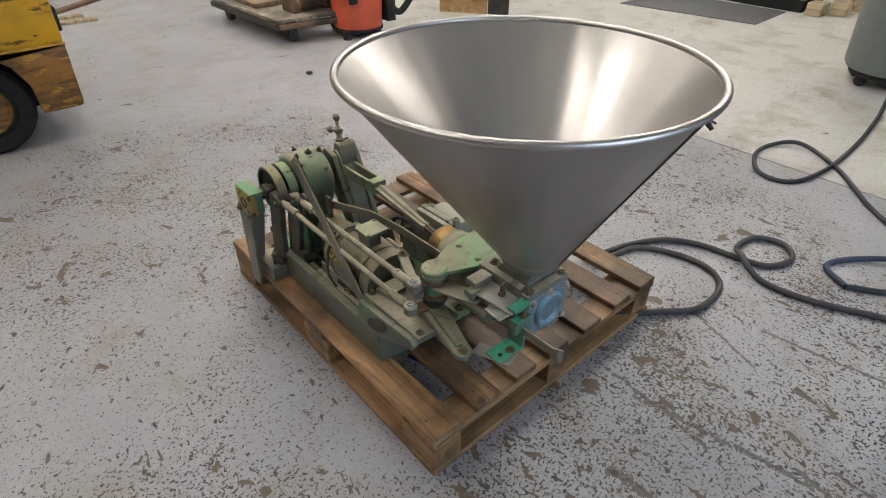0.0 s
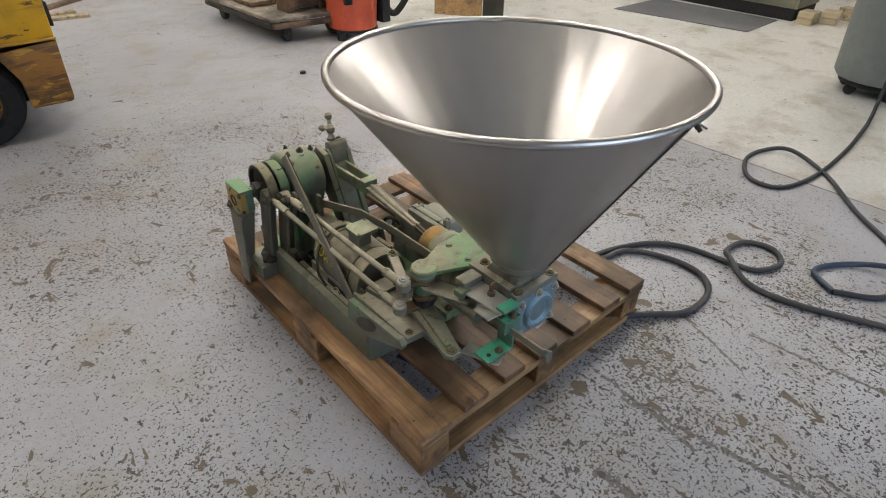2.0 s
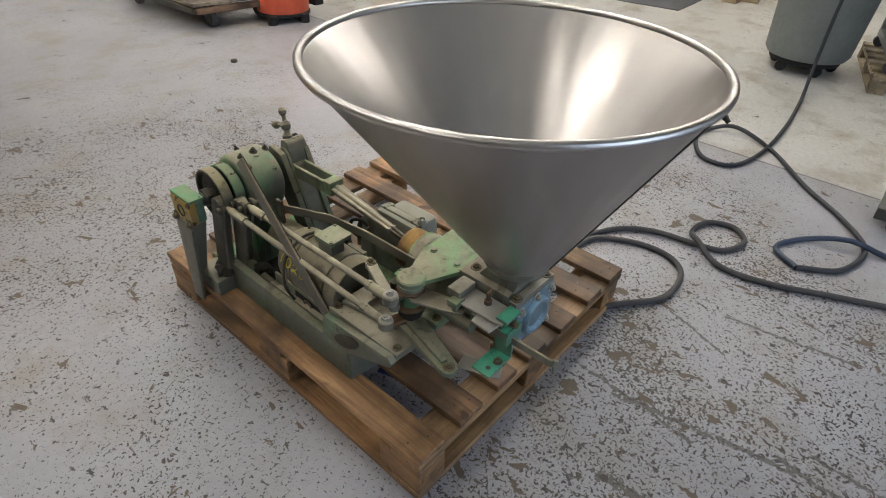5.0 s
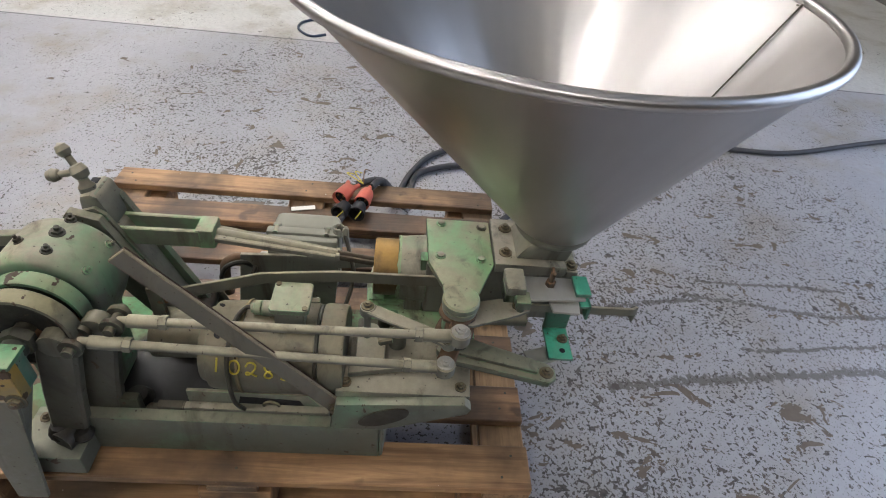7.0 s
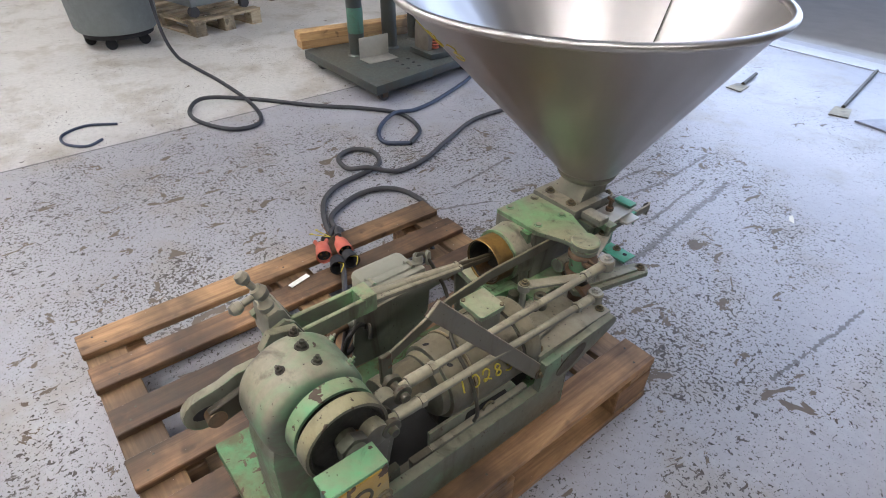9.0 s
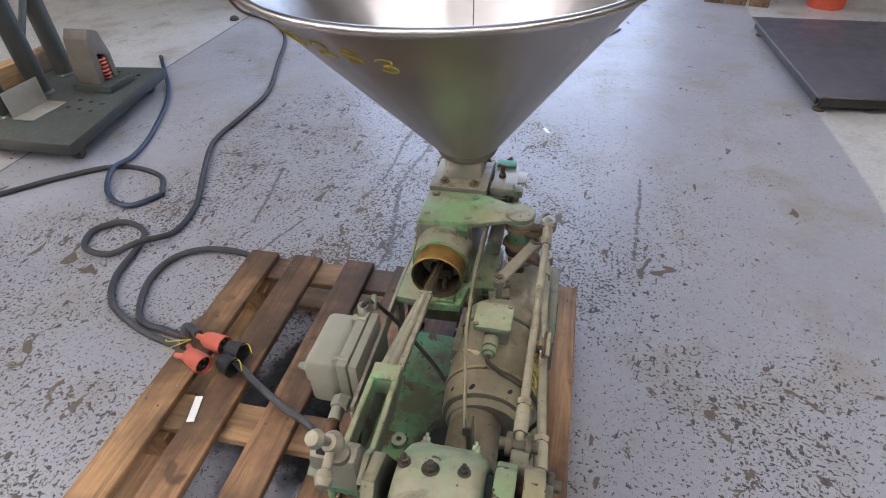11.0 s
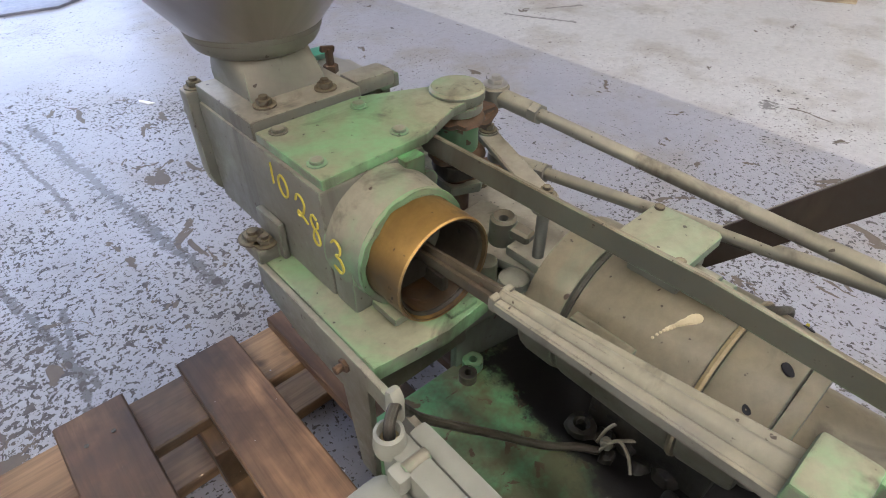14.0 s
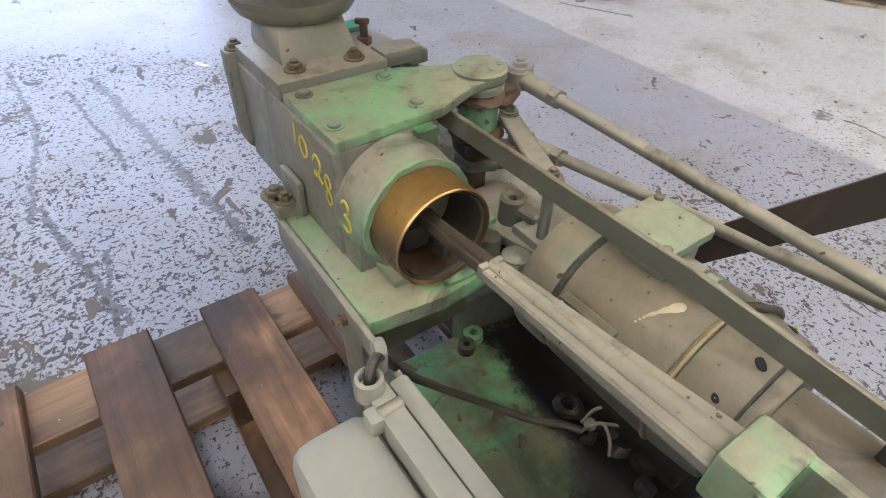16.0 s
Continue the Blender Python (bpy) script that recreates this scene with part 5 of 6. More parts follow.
part("gland_plug", cyl((0.474, 0.444, 0.40), (0.474, 0.444, 0.4090), 0.0090, seg=24), M_SEAM, ctl)
for by, bz in ((0.47, 0.398), (0.585, 0.398)):
    part("box_lug", box(0.479, 0.492, by - 0.009, by + 0.009, bz - 0.012, bz + 0.008, 0.004), M_SWITCH, ctl)
    part("flange_screw", cyl((0.458, by, bz + 0.003), (0.4815, by, bz + 0.003), 0.006, seg=12), M_CAST, ctl)

# a few more greasy fixings
for x, y, z, own in ((0.196, 0.075, 0.4805, "valve_arm"), (0.224, 0.158, 0.373, "cross_plate"), (0.100, 0.388, 0.351, "bracket_top"), (0.100, 0.172, 0.351, "bracket_top"), (0.215, -0.040, 0.372, "lower_angle"), (0.232, -0.058, 0.488, "front_angle"), (0.045, 0.885, 0.208, "foot_block"), (0.090, 0.960, 0.208, "foot_block")):
    stud("fixing_bolt", x, y, z, bpy.data.objects[own], 0.0075)

# ---- cables and plugs ----
def cable(name, pts, r, mat, label, category="cable"):
    return solid(name, tube(pts, r), mat, label, category, kind="")


def flat(pts, z):
    return [(x, y, z) for x, y in pts]


cable("power_cable", [(0.975, 0.405, 0.185), (1.03, 0.375, 0.17), (1.09, 0.345, 0.04)] + flat([(1.18, 0.32), (1.32, 0.28), (1.47, 0.20), (1.55, 0.08), (1.58, -0.08), (1.62, -0.18), (1.74, -0.22), (1.82, -0.15), (1.78, -0.05), (1.66, -0.03)], 0.014) + [(1.565, -0.085, 0.041)] + flat([(1.50, -0.20), (1.52, -0.38), (1.62, -0.6), (1.74, -0.9), (1.74, -1.2), (1.75, -1.5), (1.9, -1.95), (2.07, -2.42), (2.34, -2.75), (2.70, -2.98), (3.06, -3.38)], 0.014), 0.0115, M_RUBBER, "thick black rubber power cable lying looped on the floor")
cable("power_cable", [(0.99, 0.45, 0.182), (1.04, 0.37, 0.165), (1.08, 0.30, 0.04)] + flat([(1.14, 0.285), (1.22, 0.275), (1.34, 0.24), (1.42, 0.08), (1.41, -0.05), (1.32, -0.12), (1.16, -0.12), (1.03, -0.03), (0.9, 0.06)], 0.014), 0.0115, M_RUBBER, "black rubber cable curling back under the pallet")
cable("air_hose", [(3.98, 0.12, 1.40), (3.97, 0.10, 0.90), (3.95, 0.098, 0.50), (3.90, 0.088, 0.17), (3.78, 0.065, 0.035)] + flat([(3.58, 0.04), (3.15, 0.0), (2.70, -0.005), (2.42, 0.06), (2.40, 0.21), (2.59, 0.32), (2.78, 0.32)], 0.012) + [(2.87, 0.2, 0.035)] + flat([(2.75, -0.04), (2.45, -0.28), (2.25, -0.48), (2.05, -0.61), (1.82, -0.57), (1.71, -0.43)], 0.012), 0.0115, M_HOSE, "dark air hose looped on the floor", "hose")
bh = thing("air_hose", (1.9, -0.6, 0), "blue rubber air hose with a brass end", "hose")
part("hose_line", tube(flat([(1.71, -0.43), (1.80, -0.33), (1.95, -0.40)], 0.012) + [(2.03, -0.55, 0.036)] + flat([(2.05, -0.72), (2.12, -0.97), (2.32, -1.4), (2.70, -1.9)], 0.012), 0.0115), M_BLUEHOSE, bh)
part("end_fitting", join(cyl((2.69, -1.888, 0.013), (2.735, -1.945, 0.013), 0.0125, seg=12), hexnut((2.715, -1.92, 0.0135), (2.727, -1.935, 0.0135), 0.0155)), M_BRASS, bh)


def plug(at, turn, nipples):
    t = thing("plug", at, "coral rubber plug boot lying open on the pallet", "plug", "cable plugs", turn)
    part("boot", lathe([(0.0, 0.0), (0.017, 0.0), (0.022, 0.012), (0.0245, 0.040), (0.0255, 0.066), (0.0225, 0.066), (0.0205, 0.040), (0.0, 0.030)], (0.028, 0, 0.027), (1, 0, 0.027), 28), M_BOOT, t, local=True)
    for s in nipples:
        part("nipple", lathe([(0.0, 0.0), (0.007, 0.001), (0.008, 0.018), (0.013, 0.042), (0.0, 0.046)], (0.0, 1.1 * s, 0.027), (0.04, 0.25 * s, 0.027), 16), M_BOOT, t, local=True)
    part("core", cyl((0.055, 0, 0.027), (0.083, 0, 0.027), 0.0205), M_BLACK, t, local=True)
    for a in (0.6, 2.7, 4.8):
        part("contact_pin", cyl((0.082, 0.011 * math.cos(a), 0.027 + 0.011 * math.sin(a)), (0.089, 0.011 * math.cos(a), 0.027 + 0.011 * math.sin(a)), 0.0035, seg=10), M_BRASS, t, local=True)
    return t


plug((0.978, 0.408, PZ), 168, (0.0,))
plug((0.990, 0.462, PZ), 158, (-0.018, 0.018))
for cx, cy, ct in ((0.852, 0.435, 170), (0.848, 0.482, 158)):
    cap = thing("plug", (cx, cy, PZ), "black plug housing lying beside the orange plugs", "plug", "cable plugs", ct)
    part("shell", lathe([(0.0, 0.0), (0.020, 0.0), (0.026, 0.045), (0.022, 0.045), (0.018, 0.01), (0.0, 0.01)], (-0.02, 0, 0.028), (1, 0, 0.028), 24), M_BLACK, cap, local=True)
    part("bared_wire", tube([(0.0, 0.004, 0.03), (0.03, 0.016, 0.045), (0.05, 0.004, 0.03)], 0.0018, 6), M_CRAYON, cap, local=True)
wires = thing("wire_ends", (0.99, 0.42, PZ), "thin bared yellow and brown wire ends by the plugs", "wire")
for dx, dy, mt in ((0.03, 0.02, M_CRAYON), (0.045, -0.01, M_RUST), (0.02, 0.045, M_CRAYON)):
    part("strand", tube([(-0.01, 0.01, 0.035), (dx, dy + 0.02, 0.052), (dx + 0.03, dy, 0.03)], 0.0016, 6), mt, wires, local=True)
cable("flex_lead", [(0.84, 0.468, 0.185), (0.80, 0.488, 0.170), (0.76, 0.51, 0.164), (0.67, 0.56, 0.164), (0.58, 0.60, 0.164), (0.53, 0.648, 0.166), (0.492, 0.672, 0.185), (0.478, 0.668, 0.25), (0.478, 0.658, 0.298)], 0.0085, M_RUBBER, "grey flexible lead from the switch box to the plugs")
tag = solid("paper_slip", box(-0.036, 0.036, -0.009, 0.009, 0, 0.0015, 0), M_WHITE, "white paper slip lying on a pallet board", "paper", kind="", smooth=False)
tag.matrix_basis = pose(0.872, 0.605, PZ + 0.003, 0, 0, 104)
wedge = solid("plastic_film", box(-0.05, 0.05, -0.03, 0.03, 0, 0.006, 0.002), plain_mat("blue_film", srgb(48, 58, 110), 0.35), "crumpled dark blue plastic film lying under the pump", "plastic film", kind="")
wedge.matrix_basis = pose(0.21, 0.30, PZ - 0.0445, 0, 0, 20)

# ---- forklift ----
fl = thing("forklift", (-0.9, 4.2, 0), "scuffed yellow and rust-brown lift truck standing parked", "forklift")


def scuffed_mat(name, coat, under, bare, wear):
    """Thick machine enamel scraped sideways through to primer and dark rust."""
    m = Mat(name, 0.5)
    scrape = m.noise(7, 6, 0.7, (0.35, 1, 1.6), 0.5)
    col = m.mix(m.ramp(scrape, (wear - 0.03, 0.0), (wear + 0.04, 1.0)), coat, under)
    col = m.mix(m.ramp(m.noise(16, 5, 0.65, (0.4, 1, 1.8), 0.4), (wear + 0.08, 0.0), (wear + 0.12, 0.9)), col, bare)
    col = m.mix(m.ramp(m.noise(3, 4), (0.45, 0.0), (0.75, 0.55)), col, tuple(0.35 * c for c in under[:3]) + (1,))
    m.color(col).rough(m.ramp(scrape, (0.3, 0.40), (0.7, 0.7)))
    return m.bump(scrape, 0.3, 0.003).m


M_TRUCK = scuffed_mat("scuffed_yellow", srgb(214, 164, 20), srgb(176, 132, 52), srgb(70, 50, 34), 0.52)
M_TRUCKB = scuffed_mat("worn_brown_skirt", srgb(150, 104, 44), srgb(104, 76, 44), srgb(188, 142, 56), 0.50)
ARC = [(-0.52 + 0.26 * math.cos(t), 0.27 + 0.29 * math.sin(t)) for t in [0.25 + 0.44 * q for q in range(7)]]
part("body", prism([(-0.047, 0.535), (-0.046, 0.76), (-0.07, 1.25), (-1.75, 1.25), (-1.75, 0.535)], "y", 3.0, 4.1, 0.015), M_TRUCK, fl, "scuffed yellow body panel")
part("skirt", prism([(-0.047, 0.532), (-0.056, 0.215), (-0.075, 0.195), (-0.262, 0.195)] + ARC + [(-1.70, 0.30), (-1.70, 0.532)], "y", 2.995, 3.06, 0.006), M_TRUCKB, fl, "rust-brown lower skirt with a wheel arch")
part("end_plate", prism([(3.06, 0.18), (4.05, 0.22), (4.05, 0.53), (3.06, 0.53)], "x", -0.070, -0.052, 0.004), M_DARK, fl)
part("seam_strip", box(-1.74, -0.044, 2.990, 3.0, 0.528, 0.540, 0.002), M_TRUCK, fl)
part("chassis", box(-1.65, -0.09, 3.32, 4.0, 0.14, 0.52, 0.01), M_BLACK, fl)
wheel = part("wheel", lathe([(0.0, 0.0), (0.15, 0.0), (0.16, -0.012), (0.225, -0.012), (0.245, 0.012), (0.245, 0.17), (0.225, 0.19), (0.0, 0.19)], (-0.52, 3.08, 0.245), (-0.52, 5, 0.245), 40), M_BLACK, fl)
part("rim", lathe([(0.0, 0.0), (0.05, 0.0), (0.06, 0.012), (0.11, 0.016), (0.125, 0.0), (0.135, 0.012)], (-0.52, 3.064, 0.245), (-0.52, 5, 0.245), 32), M_TRUCKB, wheel)
part("step_box", box(-0.040, 0.06, 3.62, 3.78, 0.46, 0.60, 0.008), M_BLACK, fl)
for k in range(3):
    part("hinge", box(-0.038, -0.028, 3.25 + 0.2 * k, 3.31 + 0.2 * k, 0.40, 0.46, 0.003), M_RUST, fl)

# ---- planks on the floor behind the truck ----
for px, py, pl, pt, pm, lb in ((0.62, 6.65, 0.9, 38, M_CARTW, "brown plank lying on the floor"), (0.45, 6.0, 0.55, -6, M_PALEWOOD, "pale grey plank lying on the floor"), (0.40, 6.2, 0.50, 2, M_PALEWOOD, "pale grey plank lying on the floor")):
    pk = solid("plank", box(-pl / 2, pl / 2, -0.05, 0.05, 0, 0.03, 0.004), pm, lb, "plank", kind="")
    pk.matrix_basis = pose(px, py, 0, 0, 0, pt)

# ---- wooden cart ----
cart = thing("wooden_cart", (2.0, 4.5, 0), "low flat cart on swivel castors with brown frames on it", "cart")
part("deck", prism([(1.64, 3.95), (2.24, 3.87), (2.30, 5.2), (1.60, 5.25)], "z", 0.185, 0.212, 0.004), M_GREYW, cart)
part("side_rail", strip([(1.655, 3.97, 0.15), (1.615, 5.23, 0.15)], (0, 0, 1), 0.05, 0.04), M_DARK, cart)
part("end_rail", strip([(1.66, 3.965, 0.15), (2.22, 3.89, 0.15)], (0, 0, 1), 0.05, 0.04), M_CARTW, cart)
part("cross_box", join(box(1.86, 1.93, 4.05, 4.25, 0.215, 0.75, 0.006), box(2.18, 2.25, 4.05, 4.25, 0.215, 0.75, 0.006), box(1.93, 2.18, 4.08, 4.20, 0.24, 0.31, 0.006), box(1.93, 2.18, 4.08, 4.20, 0.62, 0.70, 0.006)), M_CARTW, cart, "brown box frame")
part("slab", box(1.70, 2.15, 4.45, 5.1, 0.2155, 0.255, 0.008), M_CARTW, cart)
for cx, cy in ((1.81, 4.03), (2.30, 4.10), (1.72, 5.10), (2.25, 5.05)):
    c = part("castor", cyl((cx - 0.025, cy, 0.065), (cx + 0.025, cy, 0.065), 0.065, seg=24, bevel=0.006), M_RUBBER, cart)
    part("hub", cyl((cx - 0.028, cy, 0.065), (cx + 0.028, cy, 0.065), 0.03, seg=16), M_BOLT, c)
    part("fork_bracket", join(box(cx - 0.034, cx - 0.028, cy - 0.02, cy + 0.02, 0.06, 0.15, 0), box(cx + 0.028, cx + 0.034, cy - 0.02, cy + 0.02, 0.06, 0.15, 0), box(cx - 0.035, cx + 0.035, cy - 0.03, cy + 0.03, 0.14, 0.174, 0)), M_DARK, c)

# ---- orange vacuum ----
VX, VY = 2.40, 3.88
vac = thing("shop_vacuum", (VX, VY, 0), "orange drum vacuum cleaner on a black castor base", "vacuum cleaner")
part("base", join(cyl((VX, VY, 0.045), (VX, VY, 0.075), 0.225, seg=40, bevel=0.01), *[cyl((VX + dx, VY + dy, 0.0), (VX + dx, VY + dy, 0.07), 0.04, seg=16) for dx, dy in ((-0.2, -0.12), (0.05, -0.22), (0.22, 0.1))]), M_BLACK, vac)
part("drum", lathe([(0.0, 0.0), (0.215, 0.0), (0.232, 0.30), (0.242, 0.29), (0.242, 0.33), (0.237, 0.34), (0.247, 0.645), (0.0, 0.645)], (VX, VY, 0.065), (VX, VY, 2), 40), M_ORANGE, vac)
part("head", cyl((VX, VY, 0.71), (VX, VY, 0.95), 0.24, 0.18, seg=40, bevel=0.02), M_BLACK, vac)
part("latch", box(VX - 0.20, VX - 0.13, VY - 0.225, VY - 0.18, 0.30, 0.50, 0.01), M_BLACK, vac)
part("bracket", box(VX + 0.20, VX + 0.29, VY - 0.19, VY - 0.06, 0.10, 0.75, 0.01), M_BLACK, vac)
part("suction_hose", tube([(VX + 0.28, VY - 0.1, 0.85), (VX + 0.46, VY - 0.18, 0.7), (VX + 0.54, VY - 0.18, 0.40), (VX + 0.38, VY - 0.15, 0.16), (VX + 0.23, VY - 0.15, 0.25)], 0.03), M_BLACK, vac)

# ---- boards, mat, cabinet, bin ----
def upright(name, a, b, h, t, mat, label, category):
    d = Vector(b) - Vector(a)
    ob = solid(name, box(0, d.length, 0, t, 0, h, 0.003), mat, label, category, kind="")
    ob.matrix_basis = pose(a[0], a[1], 0, 0, 0, math.degrees(math.atan2(d.y, d.x)))
    return ob


upright("plywood_sheet", (3.50, 4.02), (3.78, 3.61), 1.1, 0.02, M_TIMBER, "pale plywood sheet standing upright on the floor", "board")
upright("steel_column", (3.785, 3.60), (3.92, 3.44), 1.6, 0.10, M_DARK, "dark steel column standing beside the plywood", "column")
solid("rubber_mat", prism([(5.22, 3.0), (5.42, 1.61), (6.17, 1.63), (6.12, 2.98)], "z", 0, 0.008, 0.003), plain_mat("mat_rubber", srgb(92, 92, 96), 0.8), "dark grey rubber floor mat in front of a cabinet", "mat", kind="")
cab = thing("steel_cabinet", (6.5, 2.3, 0), "olive grey steel tool cabinet with drawers", "cabinet")
M_OLIVE = plain_mat("olive_paint", srgb(150, 150, 128), 0.5)
part("carcass", box(6.22, 6.8, 1.50, 3.2, 0.12, 1.0, 0.008), M_OLIVE, cab)
part("plinth", box(6.24, 6.8, 1.52, 3.18, 0.0, 0.12, 0.004), M_BLACK, cab)
for k in range(3):
    d = part("drawer", box(6.20, 6.219, 1.53 + 0.56 * k, 2.06 + 0.56 * k, 0.16, 0.42, 0.004), M_OLIVE, cab)
    part("pull", tube([(6.20, 1.71 + 0.56 * k, 0.34), (6.175, 1.73 + 0.56 * k, 0.33), (6.175, 1.87 + 0.56 * k, 0.33), (6.20, 1.89 + 0.56 * k, 0.34)], 0.007, 8), M_BOLT, d)
blocks = thing("timber_block", (6.28, 1.39, 0), "short offcut of heavy timber on the floor", "timber", "timber offcuts")
part("block", box(-0.10, 0.10, -0.075, 0.075, 0, 0.12, 0.006), M_PALEWOOD, blocks, local=True)
copy_thing(blocks, pose(6.48, 1.25, 0, 0, 0, 12))
copy_thing(blocks, pose(6.80, 1.16, 0, 0, 0, 80))
BX, BY = 4.45, 0.25
rb = thing("waste_bin", (BX, BY, 0), "round grey plastic waste bin on a castor dolly", "bin")
part("drum", lathe([(0.0, 0.0), (0.265, 0.0), (0.285, 0.03), (0.33, 0.75), (0.34, 0.78), (0.30, 0.78), (0.26, 0.05), (0.0, 0.05)], (BX, BY, 0.11), (BX, BY, 2), 48), M_PLASTIC, rb)
part("dolly", cyl((BX, BY, 0.07), (BX, BY, 0.12), 0.24, seg=32, bevel=0.006), M_BLACK, rb)
for k in range(5):
    a = 2 * math.pi * k / 5 + 2.6
    cx, cy = BX + 0.2 * math.cos(a), BY + 0.2 * math.sin(a)
    part("castor", cyl((cx - 0.016, cy, 0.038), (cx + 0.016, cy, 0.038), 0.038, seg=18, bevel=0.004), M_BLACK, rb)


def plain_pallet(at, turn, lx, ly, label):
    p = thing("pallet", at, label, "pallet", "", turn)
    for k in range(6):
        x = -lx / 2 + k * (lx - 0.09) / 5
        part("deck_board", box(x, x + 0.09, -ly / 2, ly / 2, 0.10, 0.12, 0.002, 1), M_PALEWOOD, p, local=True)
    for y in (-ly / 2, -0.05, ly / 2 - 0.1):
        part("stringer_board", box(-lx / 2, lx / 2, y, y + 0.1, 0.082, 0.0995, 0.002, 1), M_PALEWOODX, p, local=True)
        part("base_board", box(-lx / 2, lx / 2, y, y + 0.1, 0.0, 0.017, 0.002, 1), M_PALEWOODX, p, local=True)
        for x in (-lx / 2, -0.05, lx / 2 - 0.1):
            part("block", box(x, x + 0.1, y + 0.002, y + 0.098, 0.0175, 0.0815, 0.003, 1), M_PALEWOOD, p, local=True)
    return p


# ---- pallet with a grey machine beyond the bin ----
plain_pallet((4.76, -0.42, 0), 14, 0.95, 0.62, "pale pallet with a small machine on it")
gm = thing("wheeled_machine", (4.76, -0.42, 0.12), "grey steel machine on legs and castors on a pallet", "machine", "", 14)
part("frame", join(box(-0.4, 0.4, -0.26, -0.21, 0.08, 0.13, 0.004), box(-0.4, 0.4, 0.21, 0.26, 0.08, 0.13, 0.004), box(-0.4, -0.35, -0.21, 0.21, 0.08, 0.13, 0.004), box(0.35, 0.40, -0.21, 0.21, 0.08, 0.13, 0.004)), M_PLASTIC, gm, local=True)
part("housing", box(-0.39, 0.39, -0.25, 0.25, 0.45, 0.75, 0.01), M_PLASTIC, gm, local=True)
for x in (-0.4, 0.35):
    for y in (-0.26, 0.21):
        part("leg", box(x + 0.002, x + 0.048, y + 0.002, y + 0.048, 0.131, 0.449, 0.003), M_PLASTIC, gm, local=True)
for x in (-0.37, 0.37):
    for y in (-0.23, 0.23):
        part("castor", cyl((x - 0.02, y, 0.04), (x + 0.02, y, 0.04), 0.04, seg=16), M_RUBBER, gm, local=True)
rp = plain_pallet((5.6, -1.6, 0), 8, 1.0, 0.9, "pale pallet with rags heaped on it")
rag = solid("rag_heap", lathe([(0.0, 0.22), (0.12, 0.20), (0.26, 0.13), (0.36, 0.05), (0.40, 0.0), (0.0, 0.0)], (0, 0, 0), (0, 0, 1), 36), plain_mat("grey_rag", srgb(120, 112, 104), 0.95), "heap of crumpled grey rags on a pallet", "rags", kind="")
for v in rag.data.vertices:
    v.co += v.co.normalized() * 0.05 * noise.noise(v.co * 9) if v.co.z > 0.01 else Vector()
rag.matrix_basis = pose(5.55, -1.6, 0.121)

# ---- steel trolley with posts and a timber beam ----
M_TROL = paint_mat("dark_green_steel", srgb(80, 84, 82), srgb(60, 76, 74), patch=0.6, chips=0.7)
TZ = 0.118
tr = thing("steel_trolley", (2.7, -1.0, 0), "dark green steel platform trolley with three upright posts", "trolley")
part("platform", prism([(2.242, -0.582), (2.382, -1.512), (3.20, -1.44), (3.106, -0.578)], "z", 0.064, TZ, 0.005), M_TROL, tr)
# Platform holes are black discs, their shade put into the colour.
for x0, y0, rows in ((2.46, -1.30, 4), (2.40, -0.92, 3)):
    for k in range(rows):
        for j in range(2):
            hx, hy = x0 + 0.075 * k, y0 - 0.085 * j - 0.012 * k
            part("hole", cyl((hx, hy, TZ + 0.0002), (hx, hy, TZ + 0.0012), 0.012, seg=16), M_BLACK, tr)
for k, (px, py) in enumerate(((2.814, -0.812), (2.832, -1.082), (2.905, -1.345))):
    post = part("post", tube([(px, py, TZ), (px + 0.01, py, 0.6), (px + 0.02, py - 0.01, 1.3)], 0.050, 22), M_TROL, tr)
    part("post_foot", lathe([(0.049, 0.0), (0.062, 0.0), (0.058, 0.008), (0.051, 0.014)], (px, py, TZ + 0.0005), (px, py, 2), 28, closed=True), M_TROL, post)
    if k == 0:
        part("worn_band", lathe([(0.0505, 0.0), (0.0515, 0.005), (0.0515, 0.15), (0.0505, 0.155)], (px + 0.003, py, 0.26), (px + 0.006, py, 1), 28), M_TEAL, post, "worn teal paint band")
part("tie_bar", cyl((2.835, -1.082, 0.34), (2.915, -1.345, 0.60), 0.017), M_TROL, tr)
part("bent_sheet", join(box(2.60, 2.72, -0.99, -0.77, TZ + 0.0005, TZ + 0.006, 0.002), box(2.714, 2.72, -0.99, -0.77, TZ + 0.006, 0.25, 0.002)), M_STEELP, tr, "light grey bent sheet")
part("plinth", box(2.43, 2.66, -1.315, -1.125, TZ + 0.0005, 0.156, 0.006), M_TROL, tr)
M_GUARD = plain_mat("guard_grey", srgb(122, 114, 102), 0.55, 0, 0.35)
ms = part("motor_unit", prism([(-1.29, 0.1565), (-1.255, 0.1565), (-1.250, 0.28), (-1.200, 0.30), (-1.185, 0.1565), (-1.15, 0.1565), (-1.15, 0.28), (-1.17, 0.38), (-1.20, 0.425), (-1.26, 0.40), (-1.29, 0.28)], "x", 2.50, 2.64, 0.004), M_GUARD, tr, "grey guarded motor unit with a red coil")
# Black block paints the shade inside the guard.
part("dark_core", box(2.520, 2.63, -1.2535, -1.1865, 0.157, 0.278, 0.002), M_BLACK, ms)
for k in range(6):
    part("coil_turn", lathe([(0.020, -0.007), (0.029, 0.0), (0.020, 0.007)], (2.512, -1.220, 0.170 + 0.019 * k), (2.512, -1.220, 3), 18, closed=True), M_BOOT, ms)
